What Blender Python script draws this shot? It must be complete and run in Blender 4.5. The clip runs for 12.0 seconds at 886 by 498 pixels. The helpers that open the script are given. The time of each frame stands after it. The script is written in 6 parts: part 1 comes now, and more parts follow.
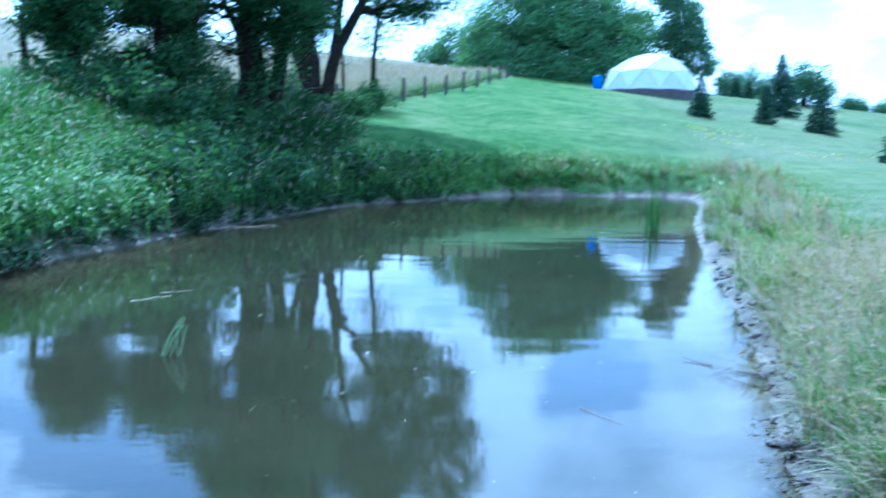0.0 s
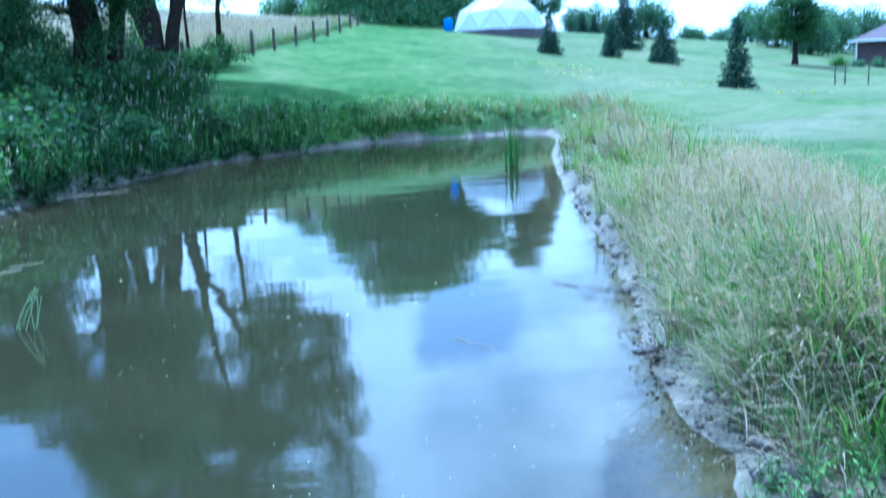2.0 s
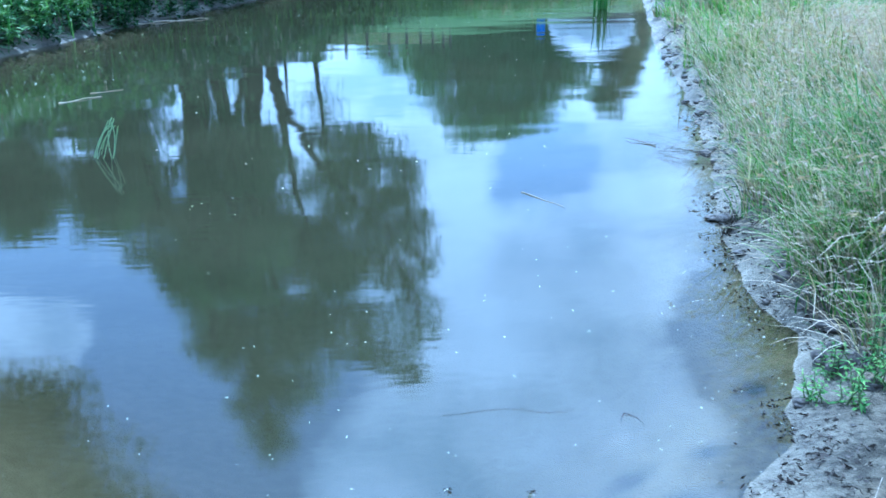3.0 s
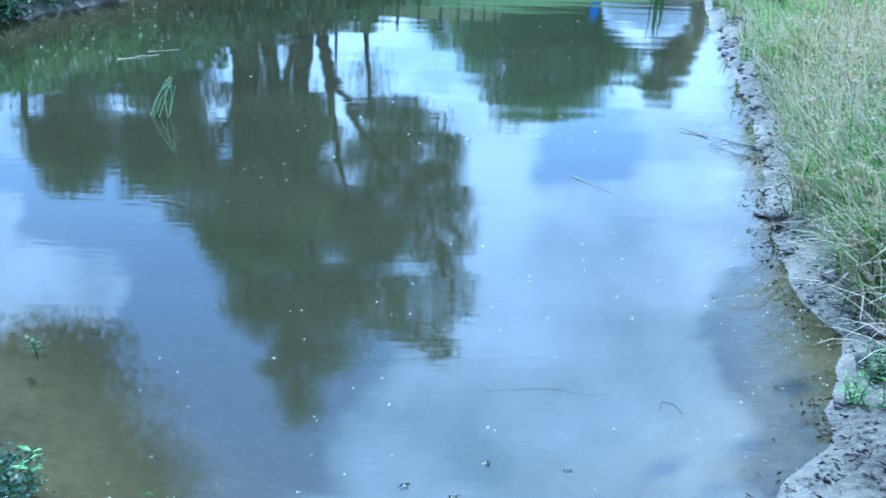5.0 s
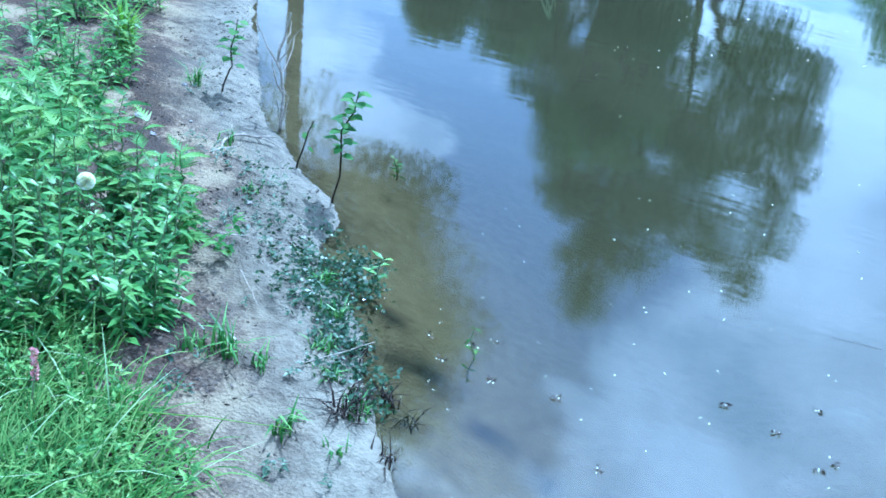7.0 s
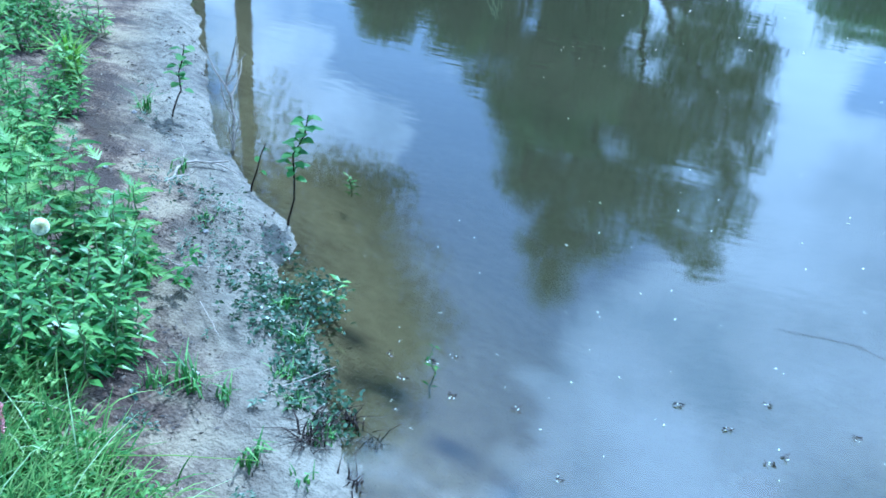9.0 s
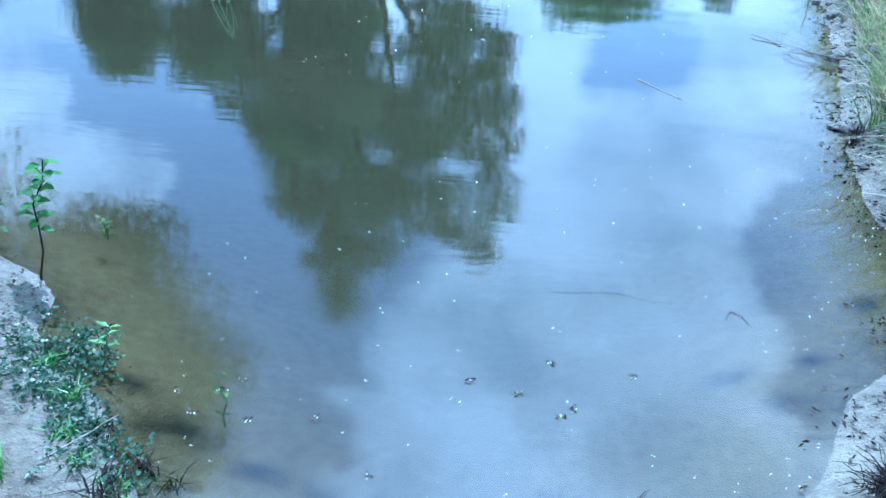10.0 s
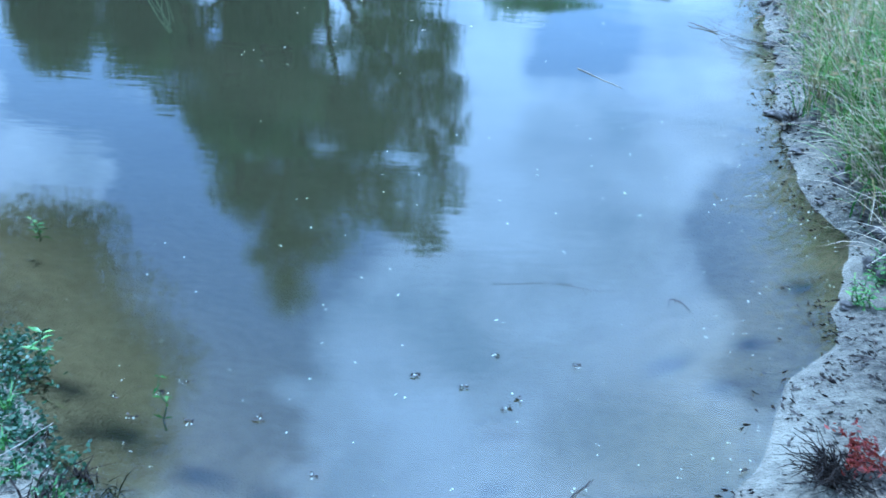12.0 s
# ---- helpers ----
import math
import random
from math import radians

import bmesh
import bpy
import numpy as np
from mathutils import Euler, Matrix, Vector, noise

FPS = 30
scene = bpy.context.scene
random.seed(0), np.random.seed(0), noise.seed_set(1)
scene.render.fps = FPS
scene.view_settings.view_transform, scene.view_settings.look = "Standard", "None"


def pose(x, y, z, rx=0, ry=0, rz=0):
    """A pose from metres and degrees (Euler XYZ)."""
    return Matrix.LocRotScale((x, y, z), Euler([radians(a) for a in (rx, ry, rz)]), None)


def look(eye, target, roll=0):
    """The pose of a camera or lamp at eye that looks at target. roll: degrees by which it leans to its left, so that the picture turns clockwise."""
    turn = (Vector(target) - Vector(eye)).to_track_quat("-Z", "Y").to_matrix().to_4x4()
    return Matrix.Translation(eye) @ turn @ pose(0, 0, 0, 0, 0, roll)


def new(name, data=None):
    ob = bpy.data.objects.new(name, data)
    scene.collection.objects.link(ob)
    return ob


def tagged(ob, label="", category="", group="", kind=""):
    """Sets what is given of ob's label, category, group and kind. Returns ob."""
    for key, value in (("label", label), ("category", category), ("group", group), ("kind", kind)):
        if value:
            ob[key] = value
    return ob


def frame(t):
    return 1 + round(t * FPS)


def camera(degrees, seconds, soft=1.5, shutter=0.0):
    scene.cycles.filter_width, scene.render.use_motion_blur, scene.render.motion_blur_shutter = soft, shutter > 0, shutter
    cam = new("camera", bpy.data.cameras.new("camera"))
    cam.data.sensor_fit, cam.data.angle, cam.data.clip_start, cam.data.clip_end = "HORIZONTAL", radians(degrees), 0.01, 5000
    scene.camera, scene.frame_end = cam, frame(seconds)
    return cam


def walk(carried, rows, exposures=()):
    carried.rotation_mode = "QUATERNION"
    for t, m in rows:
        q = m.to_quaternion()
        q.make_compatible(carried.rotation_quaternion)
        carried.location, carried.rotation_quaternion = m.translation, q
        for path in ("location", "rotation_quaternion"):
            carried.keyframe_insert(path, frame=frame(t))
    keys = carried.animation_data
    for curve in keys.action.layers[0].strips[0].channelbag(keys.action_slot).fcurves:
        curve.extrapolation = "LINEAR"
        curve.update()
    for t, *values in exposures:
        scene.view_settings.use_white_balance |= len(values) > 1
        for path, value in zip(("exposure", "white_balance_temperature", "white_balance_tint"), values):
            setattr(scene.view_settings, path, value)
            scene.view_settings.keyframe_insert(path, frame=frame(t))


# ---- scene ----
cam = camera(52.0, 12.0, soft=1.6, shutter=0.35)
PATH = [
    (0, (0.094, -0.044, 1.807), (0.085, 1.942, 1.571), 1.14),
    (0.5, (0.157, -0.071, 1.791), (0.411, 1.911, 1.704), -0.54),
    (1, (0.157, -0.029, 1.767), (0.460, 1.948, 1.760), -0.39),
    (1.5, (0.137, 0.017, 1.740), (0.471, 1.980, 1.556), -2.16),
    (2, (0.107, -0.031, 1.716), (0.385, 1.919, 1.369), -2.53),
    (2.5, (0.140, -0.013, 1.779), (0.389, 1.846, 1.084), -0.51),
    (3, (0.175, 0.074, 1.763), (0.269, 1.953, 1.083), -0.57),
    (5, (0.115, 0.032, 1.775), (0.130, 1.895, 1.047), 2.38),
    (5.5, (0.009, 0.030, 1.766), (-0.319, 1.845, 0.991), 4.84),
    (6, (-0.047, 0.029, 1.719), (-0.610, 1.774, 0.921), 6.36),
    (6.5, (-0.080, 0.011, 1.669), (-0.765, 1.662, 0.771), 10.02),
    (7, (-0.063, 0.070, 1.654), (-0.654, 1.704, 0.663), 8.87),
    (9, (-0.040, 0.064, 1.767), (-0.554, 1.719, 0.770), 6.95),
    (9.5, (0.001, 0.060, 1.760), (-0.279, 1.794, 0.804), 5.08),
    (10, (0.009, 0.052, 1.740), (-0.053, 1.822, 0.812), 4.06),
    (10.5, (0.021, 0.061, 1.733), (-0.028, 1.824, 0.790), 3.81),
    (11, (-0.022, 0.067, 1.722), (-0.129, 1.828, 0.779), 6.27),
    (11.5, (-0.003, 0.070, 1.732), (-0.040, 1.837, 0.794), 6.03),
    (12, (0.029, 0.075, 1.747), (0.082, 1.839, 0.806), 4.45),
]
walk(cam, [(t, look(eye, target, roll)) for t, eye, target, roll in PATH],
     exposures=[(0.0, 0.84, 3900, 3), (0.5, 0.98, 3900, 3), (1.0, 0.94, 3900, 3), (3.0, 0.95, 3970, 3), (5.0, 0.96, 4010, 3), (5.5, 1.06, 4030, 3), (7.0, 1.03, 4080, 3), (9.0, 0.92, 4050, 3), (10.5, 0.97, 4010, 3), (11.5, 0.93, 4000, 3), (12.0, 0.76, 3940, 3)])

# ---- sky and sun ----
SUN_AZ, SUN_EL = -6.0, 56.0          # degrees from +y towards +x, and above the horizon

world = bpy.data.worlds.new("world")
scene.world = world
world.use_nodes = True
wn, wl = world.node_tree.nodes, world.node_tree.links
wn.clear()


def node(tree, kind, **values):
    n = tree.nodes.new(kind)
    for key, value in values.items():
        if key in n.inputs:
            n.inputs[key].default_value = value
    return n


def math_node(tree, op, a, b=None, clamp=False):
    n = tree.nodes.new("ShaderNodeMath")
    n.operation, n.use_clamp = op, clamp
    for k, v in enumerate((a, b)):
        if v is None:
            continue
        if isinstance(v, (int, float)):
            n.inputs[k].default_value = v
        else:
            tree.links.new(v, n.inputs[k])
    return n.outputs[0]


def ramp_node(tree, fac, stops):
    n = tree.nodes.new("ShaderNodeValToRGB")
    el = n.color_ramp.elements
    while len(el) < len(stops):
        el.new(0.5)
    for e, (p, c) in zip(el, stops):
        e.position, e.color = p, (*c, 1) if len(c) == 3 else c
    tree.links.new(fac, n.inputs[0])
    return n.outputs[0]


def mix_node(tree, fac, a, b, blend="MIX"):
    n = tree.nodes.new("ShaderNodeMix")
    n.data_type, n.blend_type = "RGBA", blend
    for sock, v in ((n.inputs[0], fac), (n.inputs[6], a), (n.inputs[7], b)):
        if isinstance(v, (int, float)):
            sock.default_value = v
        elif isinstance(v, tuple):
            sock.default_value = (*v, 1)
        else:
            tree.links.new(v, sock)
    return n.outputs[2]


wt = world.node_tree
sky = wt.nodes.new("ShaderNodeTexSky")
sky.sky_type, sky.sun_disc = "NISHITA", False
sky.sun_elevation, sky.sun_rotation = radians(SUN_EL), radians(SUN_AZ)
sky.air_density, sky.dust_density = 1.0, 1.2
way = wt.nodes.new("ShaderNodeTexCoord")
split = wt.nodes.new("ShaderNodeSeparateXYZ")
wt.links.new(way.outputs["Generated"], split.inputs[0])
up = math_node(wt, "ADD", math_node(wt, "MAXIMUM", split.outputs[2], 0.0), 0.3)
flat = wt.nodes.new("ShaderNodeCombineXYZ")
wt.links.new(math_node(wt, "DIVIDE", split.outputs[0], up), flat.inputs[0])
wt.links.new(math_node(wt, "DIVIDE", split.outputs[1], up), flat.inputs[1])
flat.inputs[2].default_value = 1.7
cloud = node(wt, "ShaderNodeTexNoise", Scale=3.6, Detail=8.0, Roughness=0.62, Distortion=0.35)
wt.links.new(flat.outputs[0], cloud.inputs["Vector"])
shade = node(wt, "ShaderNodeTexNoise", Scale=4.2, Detail=6.0, Roughness=0.55)
wt.links.new(flat.outputs[0], shade.inputs["Vector"])


def toward(az, el):
    return (math.sin(radians(az)) * math.cos(radians(el)), math.cos(radians(az)) * math.cos(radians(el)), math.sin(radians(el)))


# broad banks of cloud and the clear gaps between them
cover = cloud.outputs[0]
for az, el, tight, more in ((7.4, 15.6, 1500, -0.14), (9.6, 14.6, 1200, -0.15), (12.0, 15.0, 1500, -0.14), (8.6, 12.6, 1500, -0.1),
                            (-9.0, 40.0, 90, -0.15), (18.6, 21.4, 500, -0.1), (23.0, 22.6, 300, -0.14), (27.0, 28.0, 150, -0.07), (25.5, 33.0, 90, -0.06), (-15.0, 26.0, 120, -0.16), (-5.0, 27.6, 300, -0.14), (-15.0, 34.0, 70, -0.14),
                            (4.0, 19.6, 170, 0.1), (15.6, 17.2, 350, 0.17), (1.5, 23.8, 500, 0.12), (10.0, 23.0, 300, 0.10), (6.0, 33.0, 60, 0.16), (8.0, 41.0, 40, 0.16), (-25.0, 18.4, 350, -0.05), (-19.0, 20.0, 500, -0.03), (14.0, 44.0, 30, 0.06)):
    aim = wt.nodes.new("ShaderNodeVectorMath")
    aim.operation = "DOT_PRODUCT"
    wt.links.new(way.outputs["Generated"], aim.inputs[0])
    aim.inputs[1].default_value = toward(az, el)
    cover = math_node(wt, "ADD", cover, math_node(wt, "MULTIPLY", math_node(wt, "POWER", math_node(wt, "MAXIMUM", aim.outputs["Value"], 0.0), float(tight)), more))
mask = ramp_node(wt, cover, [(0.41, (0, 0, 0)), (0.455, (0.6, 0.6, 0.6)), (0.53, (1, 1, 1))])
white = ramp_node(wt, shade.outputs[0], [(0.38, (1.35, 1.62, 1.94)), (0.47, (2.0, 2.2, 2.45)), (0.6, (2.72, 2.95, 3.22))])
blue = mix_node(wt, 1.0, sky.outputs[0], (0.15, 0.172, 0.205), "MULTIPLY")
back = wt.nodes.new("ShaderNodeBackground")
glow = wt.nodes.new("ShaderNodeVectorMath")
glow.operation = "DOT_PRODUCT"
wt.links.new(way.outputs["Generated"], glow.inputs[0])
glow.inputs[1].default_value = toward(SUN_AZ, SUN_EL)
near_sun = math_node(wt, "ADD", math_node(wt, "MULTIPLY", math_node(wt, "POWER", math_node(wt, "MAXIMUM", glow.outputs["Value"], 0.0), 9.0), 1.15), 0.82)
lit = wt.nodes.new("ShaderNodeVectorMath")
lit.operation = "SCALE"
wt.links.new(white, lit.inputs[0])
wt.links.new(near_sun, lit.inputs["Scale"])
haze = math_node(wt, "POWER", 2.718, math_node(wt, "MULTIPLY", math_node(wt, "MAXIMUM", split.outputs[2], 0.0), -3.1))
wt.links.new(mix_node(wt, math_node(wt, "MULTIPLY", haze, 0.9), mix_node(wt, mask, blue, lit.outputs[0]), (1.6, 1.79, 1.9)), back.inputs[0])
back.inputs[1].default_value = 0.68
wout = wt.nodes.new("ShaderNodeOutputWorld")
wt.links.new(back.outputs[0], wout.inputs[0])

sun_data = bpy.data.lights.new("sun", "SUN")
sun_data.energy, sun_data.angle, sun_data.color = 5.0, radians(0.6), (1.0, 0.96, 0.9)
sun = new("sun", sun_data)
sa, se = radians(SUN_AZ), radians(SUN_EL)
sun.matrix_world = look((math.sin(sa) * math.cos(se) * 50, math.cos(sa) * math.cos(se) * 50, math.sin(se) * 50), (0, 0, 0))


# ---- materials ----
def material(name):
    m = bpy.data.materials.new(name)
    m.use_nodes = True
    t = m.node_tree
    t.nodes.clear()
    out = t.nodes.new("ShaderNodeOutputMaterial")
    return m, t, out


def coords(t, scale=1.0):
    c = t.nodes.new("ShaderNodeTexCoord")
    if scale == 1.0:
        return c.outputs["Object"]
    v = t.nodes.new("ShaderNodeVectorMath")
    v.operation = "SCALE"
    v.inputs["Scale"].default_value = scale
    t.links.new(c.outputs["Object"], v.inputs[0])
    return v.outputs[0]


def noise_tex(t, vector, scale, detail=4.0, rough=0.55):
    n = node(t, "ShaderNodeTexNoise", Scale=scale, Detail=detail, Roughness=rough)
    t.links.new(vector, n.inputs["Vector"])
    return n.outputs[0]


def bump(t, height, strength, distance=0.02):
    b = node(t, "ShaderNodeBump", Strength=strength, Distance=distance)
    t.links.new(height, b.inputs["Height"])
    return b.outputs[0]


def surface(name, low, high, scale=8.0, rough=0.8, relief=0.3, metal=0.0, fine=60.0, gloss=0.25):
    """A plain solid surface: two tones mixed by coarse and fine noise, with relief."""
    m, t, out = material(name)
    v = coords(t)
    a, b = noise_tex(t, v, scale), noise_tex(t, v, fine, 3.0)
    f = math_node(t, "ADD", math_node(t, "MULTIPLY", a, 0.65), math_node(t, "MULTIPLY", b, 0.35))
    col = ramp_node(t, f, [(0.35, low), (0.65, high)])
    p = node(t, "ShaderNodeBsdfPrincipled", Roughness=rough, Metallic=metal)
    p.inputs["Specular IOR Level"].default_value = gloss
    t.links.new(col, p.inputs["Base Color"])
    t.links.new(bump(t, f, relief), p.inputs["Normal"])
    t.links.new(p.outputs[0], out.inputs[0])
    return m


def foliage(name, tones, trans=0.35, rough=0.55, drift=0.35, gloss=0.12):
    """Leaves or blades: a tone for each leaf, part of the light passes through, gentle drift over metres."""
    m, t, out = material(name)
    g = t.nodes.new("ShaderNodeNewGeometry")
    v = coords(t)
    big = noise_tex(t, v, drift, 2.0)
    own = t.nodes.new("ShaderNodeObjectInfo")
    each = math_node(t, "FRACT", math_node(t, "ADD", g.outputs["Random Per Island"], own.outputs["Random"]))
    f = math_node(t, "ADD", math_node(t, "MULTIPLY", each, 0.7), math_node(t, "MULTIPLY", big, 0.5))
    n = len(tones)
    col = ramp_node(t, math_node(t, "SUBTRACT", f, 0.1, True), [(k / max(1, n - 1), c) for k, c in enumerate(tones)])
    p = node(t, "ShaderNodeBsdfPrincipled", Roughness=rough)
    p.inputs["Specular IOR Level"].default_value = gloss
    t.links.new(col, p.inputs["Base Color"])
    tr = t.nodes.new("ShaderNodeBsdfTranslucent")
    t.links.new(mix_node(t, 1.0, col, (1.25, 1.3, 0.6), "MULTIPLY"), tr.inputs[0])
    mx = t.nodes.new("ShaderNodeMixShader")
    mx.inputs[0].default_value = trans
    t.links.new(p.outputs[0], mx.inputs[1])
    t.links.new(tr.outputs[0], mx.inputs[2])
    t.links.new(mx.outputs[0], out.inputs[0])
    return m


# hill trees: leaf tones lightened to carry the soft haze
M_TREE = foliage("tree_leaves", [(0.055, 0.112, 0.047), (0.11, 0.2, 0.085), (0.19, 0.3, 0.145)], rough=0.45)
M_TREE_DARK = foliage("dark_tree_leaves", [(0.022, 0.05, 0.024), (0.05, 0.1, 0.04), (0.12, 0.195, 0.085)], 0.45)
# distance haze is put into these paler, bluer leaf tones
M_TREE_FAR = foliage("hazed_tree_leaves", [(0.06, 0.11, 0.07), (0.1, 0.175, 0.1), (0.15, 0.235, 0.12)], 0.25)
M_SPRUCE = foliage("spruce_needles", [(0.022, 0.048, 0.034), (0.045, 0.09, 0.058), (0.09, 0.15, 0.095)], 0.1)
M_WEED = foliage("weed_leaves", [(0.03, 0.08, 0.02), (0.06, 0.15, 0.03), (0.11, 0.22, 0.05), (0.2, 0.26, 0.1)], 0.4)
M_LUSH = foliage("lush_leaves", [(0.025, 0.065, 0.014), (0.07, 0.155, 0.034), (0.145, 0.255, 0.062), (0.24, 0.31, 0.1)], 0.2, 0.4)
M_GRASS = foliage("green_grass", [(0.06, 0.125, 0.018), (0.13, 0.235, 0.035), (0.26, 0.36, 0.08)], 0.35)
M_STRIP = foliage("bank_grass", [(0.045, 0.052, 0.022), (0.12, 0.11, 0.058), (0.22, 0.175, 0.12), (0.33, 0.265, 0.195), (0.45, 0.38, 0.3)], 0.3, drift=0.8)
M_STRAW = foliage("dry_grass", [(0.26, 0.21, 0.14), (0.42, 0.35, 0.26), (0.55, 0.49, 0.39)], 0.3)
M_MAUVE = foliage("mauve_grass_heads", [(0.2, 0.165, 0.155), (0.33, 0.28, 0.27), (0.42, 0.37, 0.36)], 0.3)
M_TURF = foliage("turf_blades", [(0.05, 0.12, 0.02), (0.1, 0.18, 0.04), (0.17, 0.23, 0.08), (0.3, 0.28, 0.16)], 0.35)
M_FIELD = foliage("field_hay", [(0.17, 0.15, 0.1), (0.29, 0.24, 0.2), (0.38, 0.325, 0.285)], 0.3)
M_SEED = foliage("seed_heads", [(0.2, 0.14, 0.1), (0.34, 0.25, 0.185), (0.5, 0.41, 0.33)], 0.3)
M_BANK = foliage("bank_blades", [(0.018, 0.05, 0.012), (0.06, 0.135, 0.026), (0.14, 0.25, 0.05), (0.27, 0.34, 0.11)], 0.35, drift=1.2)
# weed leaves with the bank's shade put into darker, less translucent tones
M_SLOPE = foliage("shade_toned_weed_leaves", [(0.007, 0.02, 0.008), (0.017, 0.04, 0.014), (0.034, 0.066, 0.024), (0.068, 0.09, 0.05)], 0.12, 0.9)
M_PALE = foliage("pale_sedge", [(0.2, 0.28, 0.13), (0.36, 0.45, 0.25)], 0.3)
M_REED = foliage("reed_blades", [(0.03, 0.08, 0.02), (0.06, 0.14, 0.03), (0.12, 0.2, 0.06)], 0.3)
M_FLOWER = foliage("pale_flowers", [(0.55, 0.5, 0.58), (0.7, 0.66, 0.74), (0.8, 0.8, 0.8)], 0.3)
M_BARK = surface("bark", (0.010, 0.008, 0.006), (0.034, 0.027, 0.021), 5.0, 0.9, 0.8, gloss=0.05)
M_STEM = surface("plant_stem", (0.06, 0.1, 0.03), (0.14, 0.16, 0.07), 20.0, 0.7, 0.2)
M_STICK = surface("dead_stick", (0.13, 0.11, 0.08), (0.33, 0.29, 0.23), 30.0, 0.85, 0.4)
M_DARKSTICK = surface("wet_dead_stem", (0.02, 0.016, 0.012), (0.07, 0.055, 0.04), 30.0, 0.6, 0.4)
M_ROT = surface("rotten_stems", (0.008, 0.006, 0.005), (0.03, 0.022, 0.016), 30.0, 0.8, 0.3, gloss=0.1)
M_CRUMB = surface("soil_crumb", (0.08, 0.065, 0.05), (0.27, 0.23, 0.175), 9.0, 0.9, 0.3, gloss=0.1)
M_STONE = surface("stone", (0.12, 0.11, 0.10), (0.32, 0.30, 0.27), 20.0, 0.85, 0.5)
M_CLOD = surface("wet_mud_clod", (0.026, 0.022, 0.018), (0.095, 0.082, 0.066), 14.0, 0.6, 0.6)
M_POST = surface("fence_wood", (0.035, 0.03, 0.027), (0.11, 0.095, 0.085), 12.0, 0.9, 0.5)
M_WIRE = surface("fence_wire", (0.12, 0.12, 0.12), (0.25, 0.25, 0.25), 30.0, 0.5, 0.1, 0.8)
M_PUFF = foliage("seed_puff", [(0.7, 0.7, 0.68), (0.8, 0.8, 0.78)], 0.4)


def ground_material():
    m, t, out = material("meadow_and_mud")
    v = coords(t)
    shore = t.nodes.new("ShaderNodeAttribute")
    shore.attribute_name = "shore"
    lawn = t.nodes.new("ShaderNodeAttribute")
    lawn.attribute_name = "lawn"
    dry = t.nodes.new("ShaderNodeAttribute")
    dry.attribute_name = "dry"
    n1, n2, n3 = noise_tex(t, v, 0.12, 4), noise_tex(t, v, 1.4, 5), noise_tex(t, v, 22.0, 4)
    n4 = noise_tex(t, v, 90.0, 3)
    n5 = noise_tex(t, v, 0.45, 5, 0.6)
    f = math_node(t, "ADD", math_node(t, "MULTIPLY", n1, 0.25), math_node(t, "ADD", math_node(t, "MULTIPLY", n2, 0.3), math_node(t, "MULTIPLY", n3, 0.2)))
    f = math_node(t, "ADD", f, math_node(t, "MULTIPLY", n5, 0.25))
    green = ramp_node(t, f, [(0.40, (0.026, 0.07, 0.011)), (0.47, (0.045, 0.1, 0.017)), (0.52, (0.072, 0.126, 0.028)), (0.6, (0.125, 0.155, 0.06))])
    straw = ramp_node(t, n3, [(0.3, (0.145, 0.122, 0.086)), (0.7, (0.265, 0.225, 0.172))])
    turf = mix_node(t, math_node(t, "MULTIPLY", dry.outputs["Fac"], math_node(t, "ADD", n2, 0.45), True), green, straw)
    wet = ramp_node(t, math_node(t, "ADD", math_node(t, "MULTIPLY", n2, 0.6), math_node(t, "MULTIPLY", n3, 0.4)),
                    [(0.38, (0.036, 0.032, 0.023)), (0.47, (0.1, 0.089, 0.064)), (0.62, (0.19, 0.172, 0.125))])
    soil = ramp_node(t, math_node(t, "ADD", math_node(t, "MULTIPLY", n2, 0.5), math_node(t, "MULTIPLY", n4, 0.5)),
                     [(0.42, (0.04, 0.027, 0.019)), (0.5, (0.095, 0.068, 0.048)), (0.6, (0.19, 0.15, 0.105))])
    n6 = noise_tex(t, v, 3.2, 6, 0.65)
    soil = mix_node(t, ramp_node(t, n6, [(0.5, (0, 0, 0)), (0.6, (1, 1, 1))]), soil, (0.22, 0.18, 0.115))
    soil = mix_node(t, ramp_node(t, n6, [(0.42, (1, 1, 1)), (0.52, (0, 0, 0))]), soil, (0.05, 0.039, 0.031))
    band = math_node(t, "ADD", shore.outputs["Fac"], math_node(t, "MULTIPLY", math_node(t, "SUBTRACT", n2, 0.5), 0.7))
    earth = mix_node(t, ramp_node(t, band, [(0.2, (0, 0, 0)), (0.46, (1, 1, 1))]), wet, soil)
    bed = ramp_node(t, math_node(t, "ADD", math_node(t, "MULTIPLY", n2, 0.6), math_node(t, "MULTIPLY", n3, 0.4)), [(0.35, (0.175, 0.148, 0.095)), (0.65, (0.32, 0.28, 0.19))])
    earth = mix_node(t, ramp_node(t, math_node(t, "ADD", shore.outputs["Fac"], 0.5), [(0.2, (1, 1, 1)), (0.49, (0, 0, 0))]), earth, bed)
    algae = t.nodes.new("ShaderNodeAttribute")
    algae.attribute_name = "algae"
    earth = mix_node(t, algae.outputs["Fac"], earth, (0.008, 0.01, 0.012))
    col = mix_node(t, ramp_node(t, math_node(t, "ADD", lawn.outputs["Fac"], math_node(t, "MULTIPLY", math_node(t, "SUBTRACT", n3, 0.5), 0.5)),
                                [(0.4, (0, 0, 0)), (0.6, (1, 1, 1))]), earth, turf)
    p = node(t, "ShaderNodeBsdfPrincipled", Roughness=0.85)
    t.links.new(ramp_node(t, shore.outputs["Fac"], [(0.03, (0.3,) * 3), (0.5, (0.06,) * 3)]), p.inputs["Specular IOR Level"])
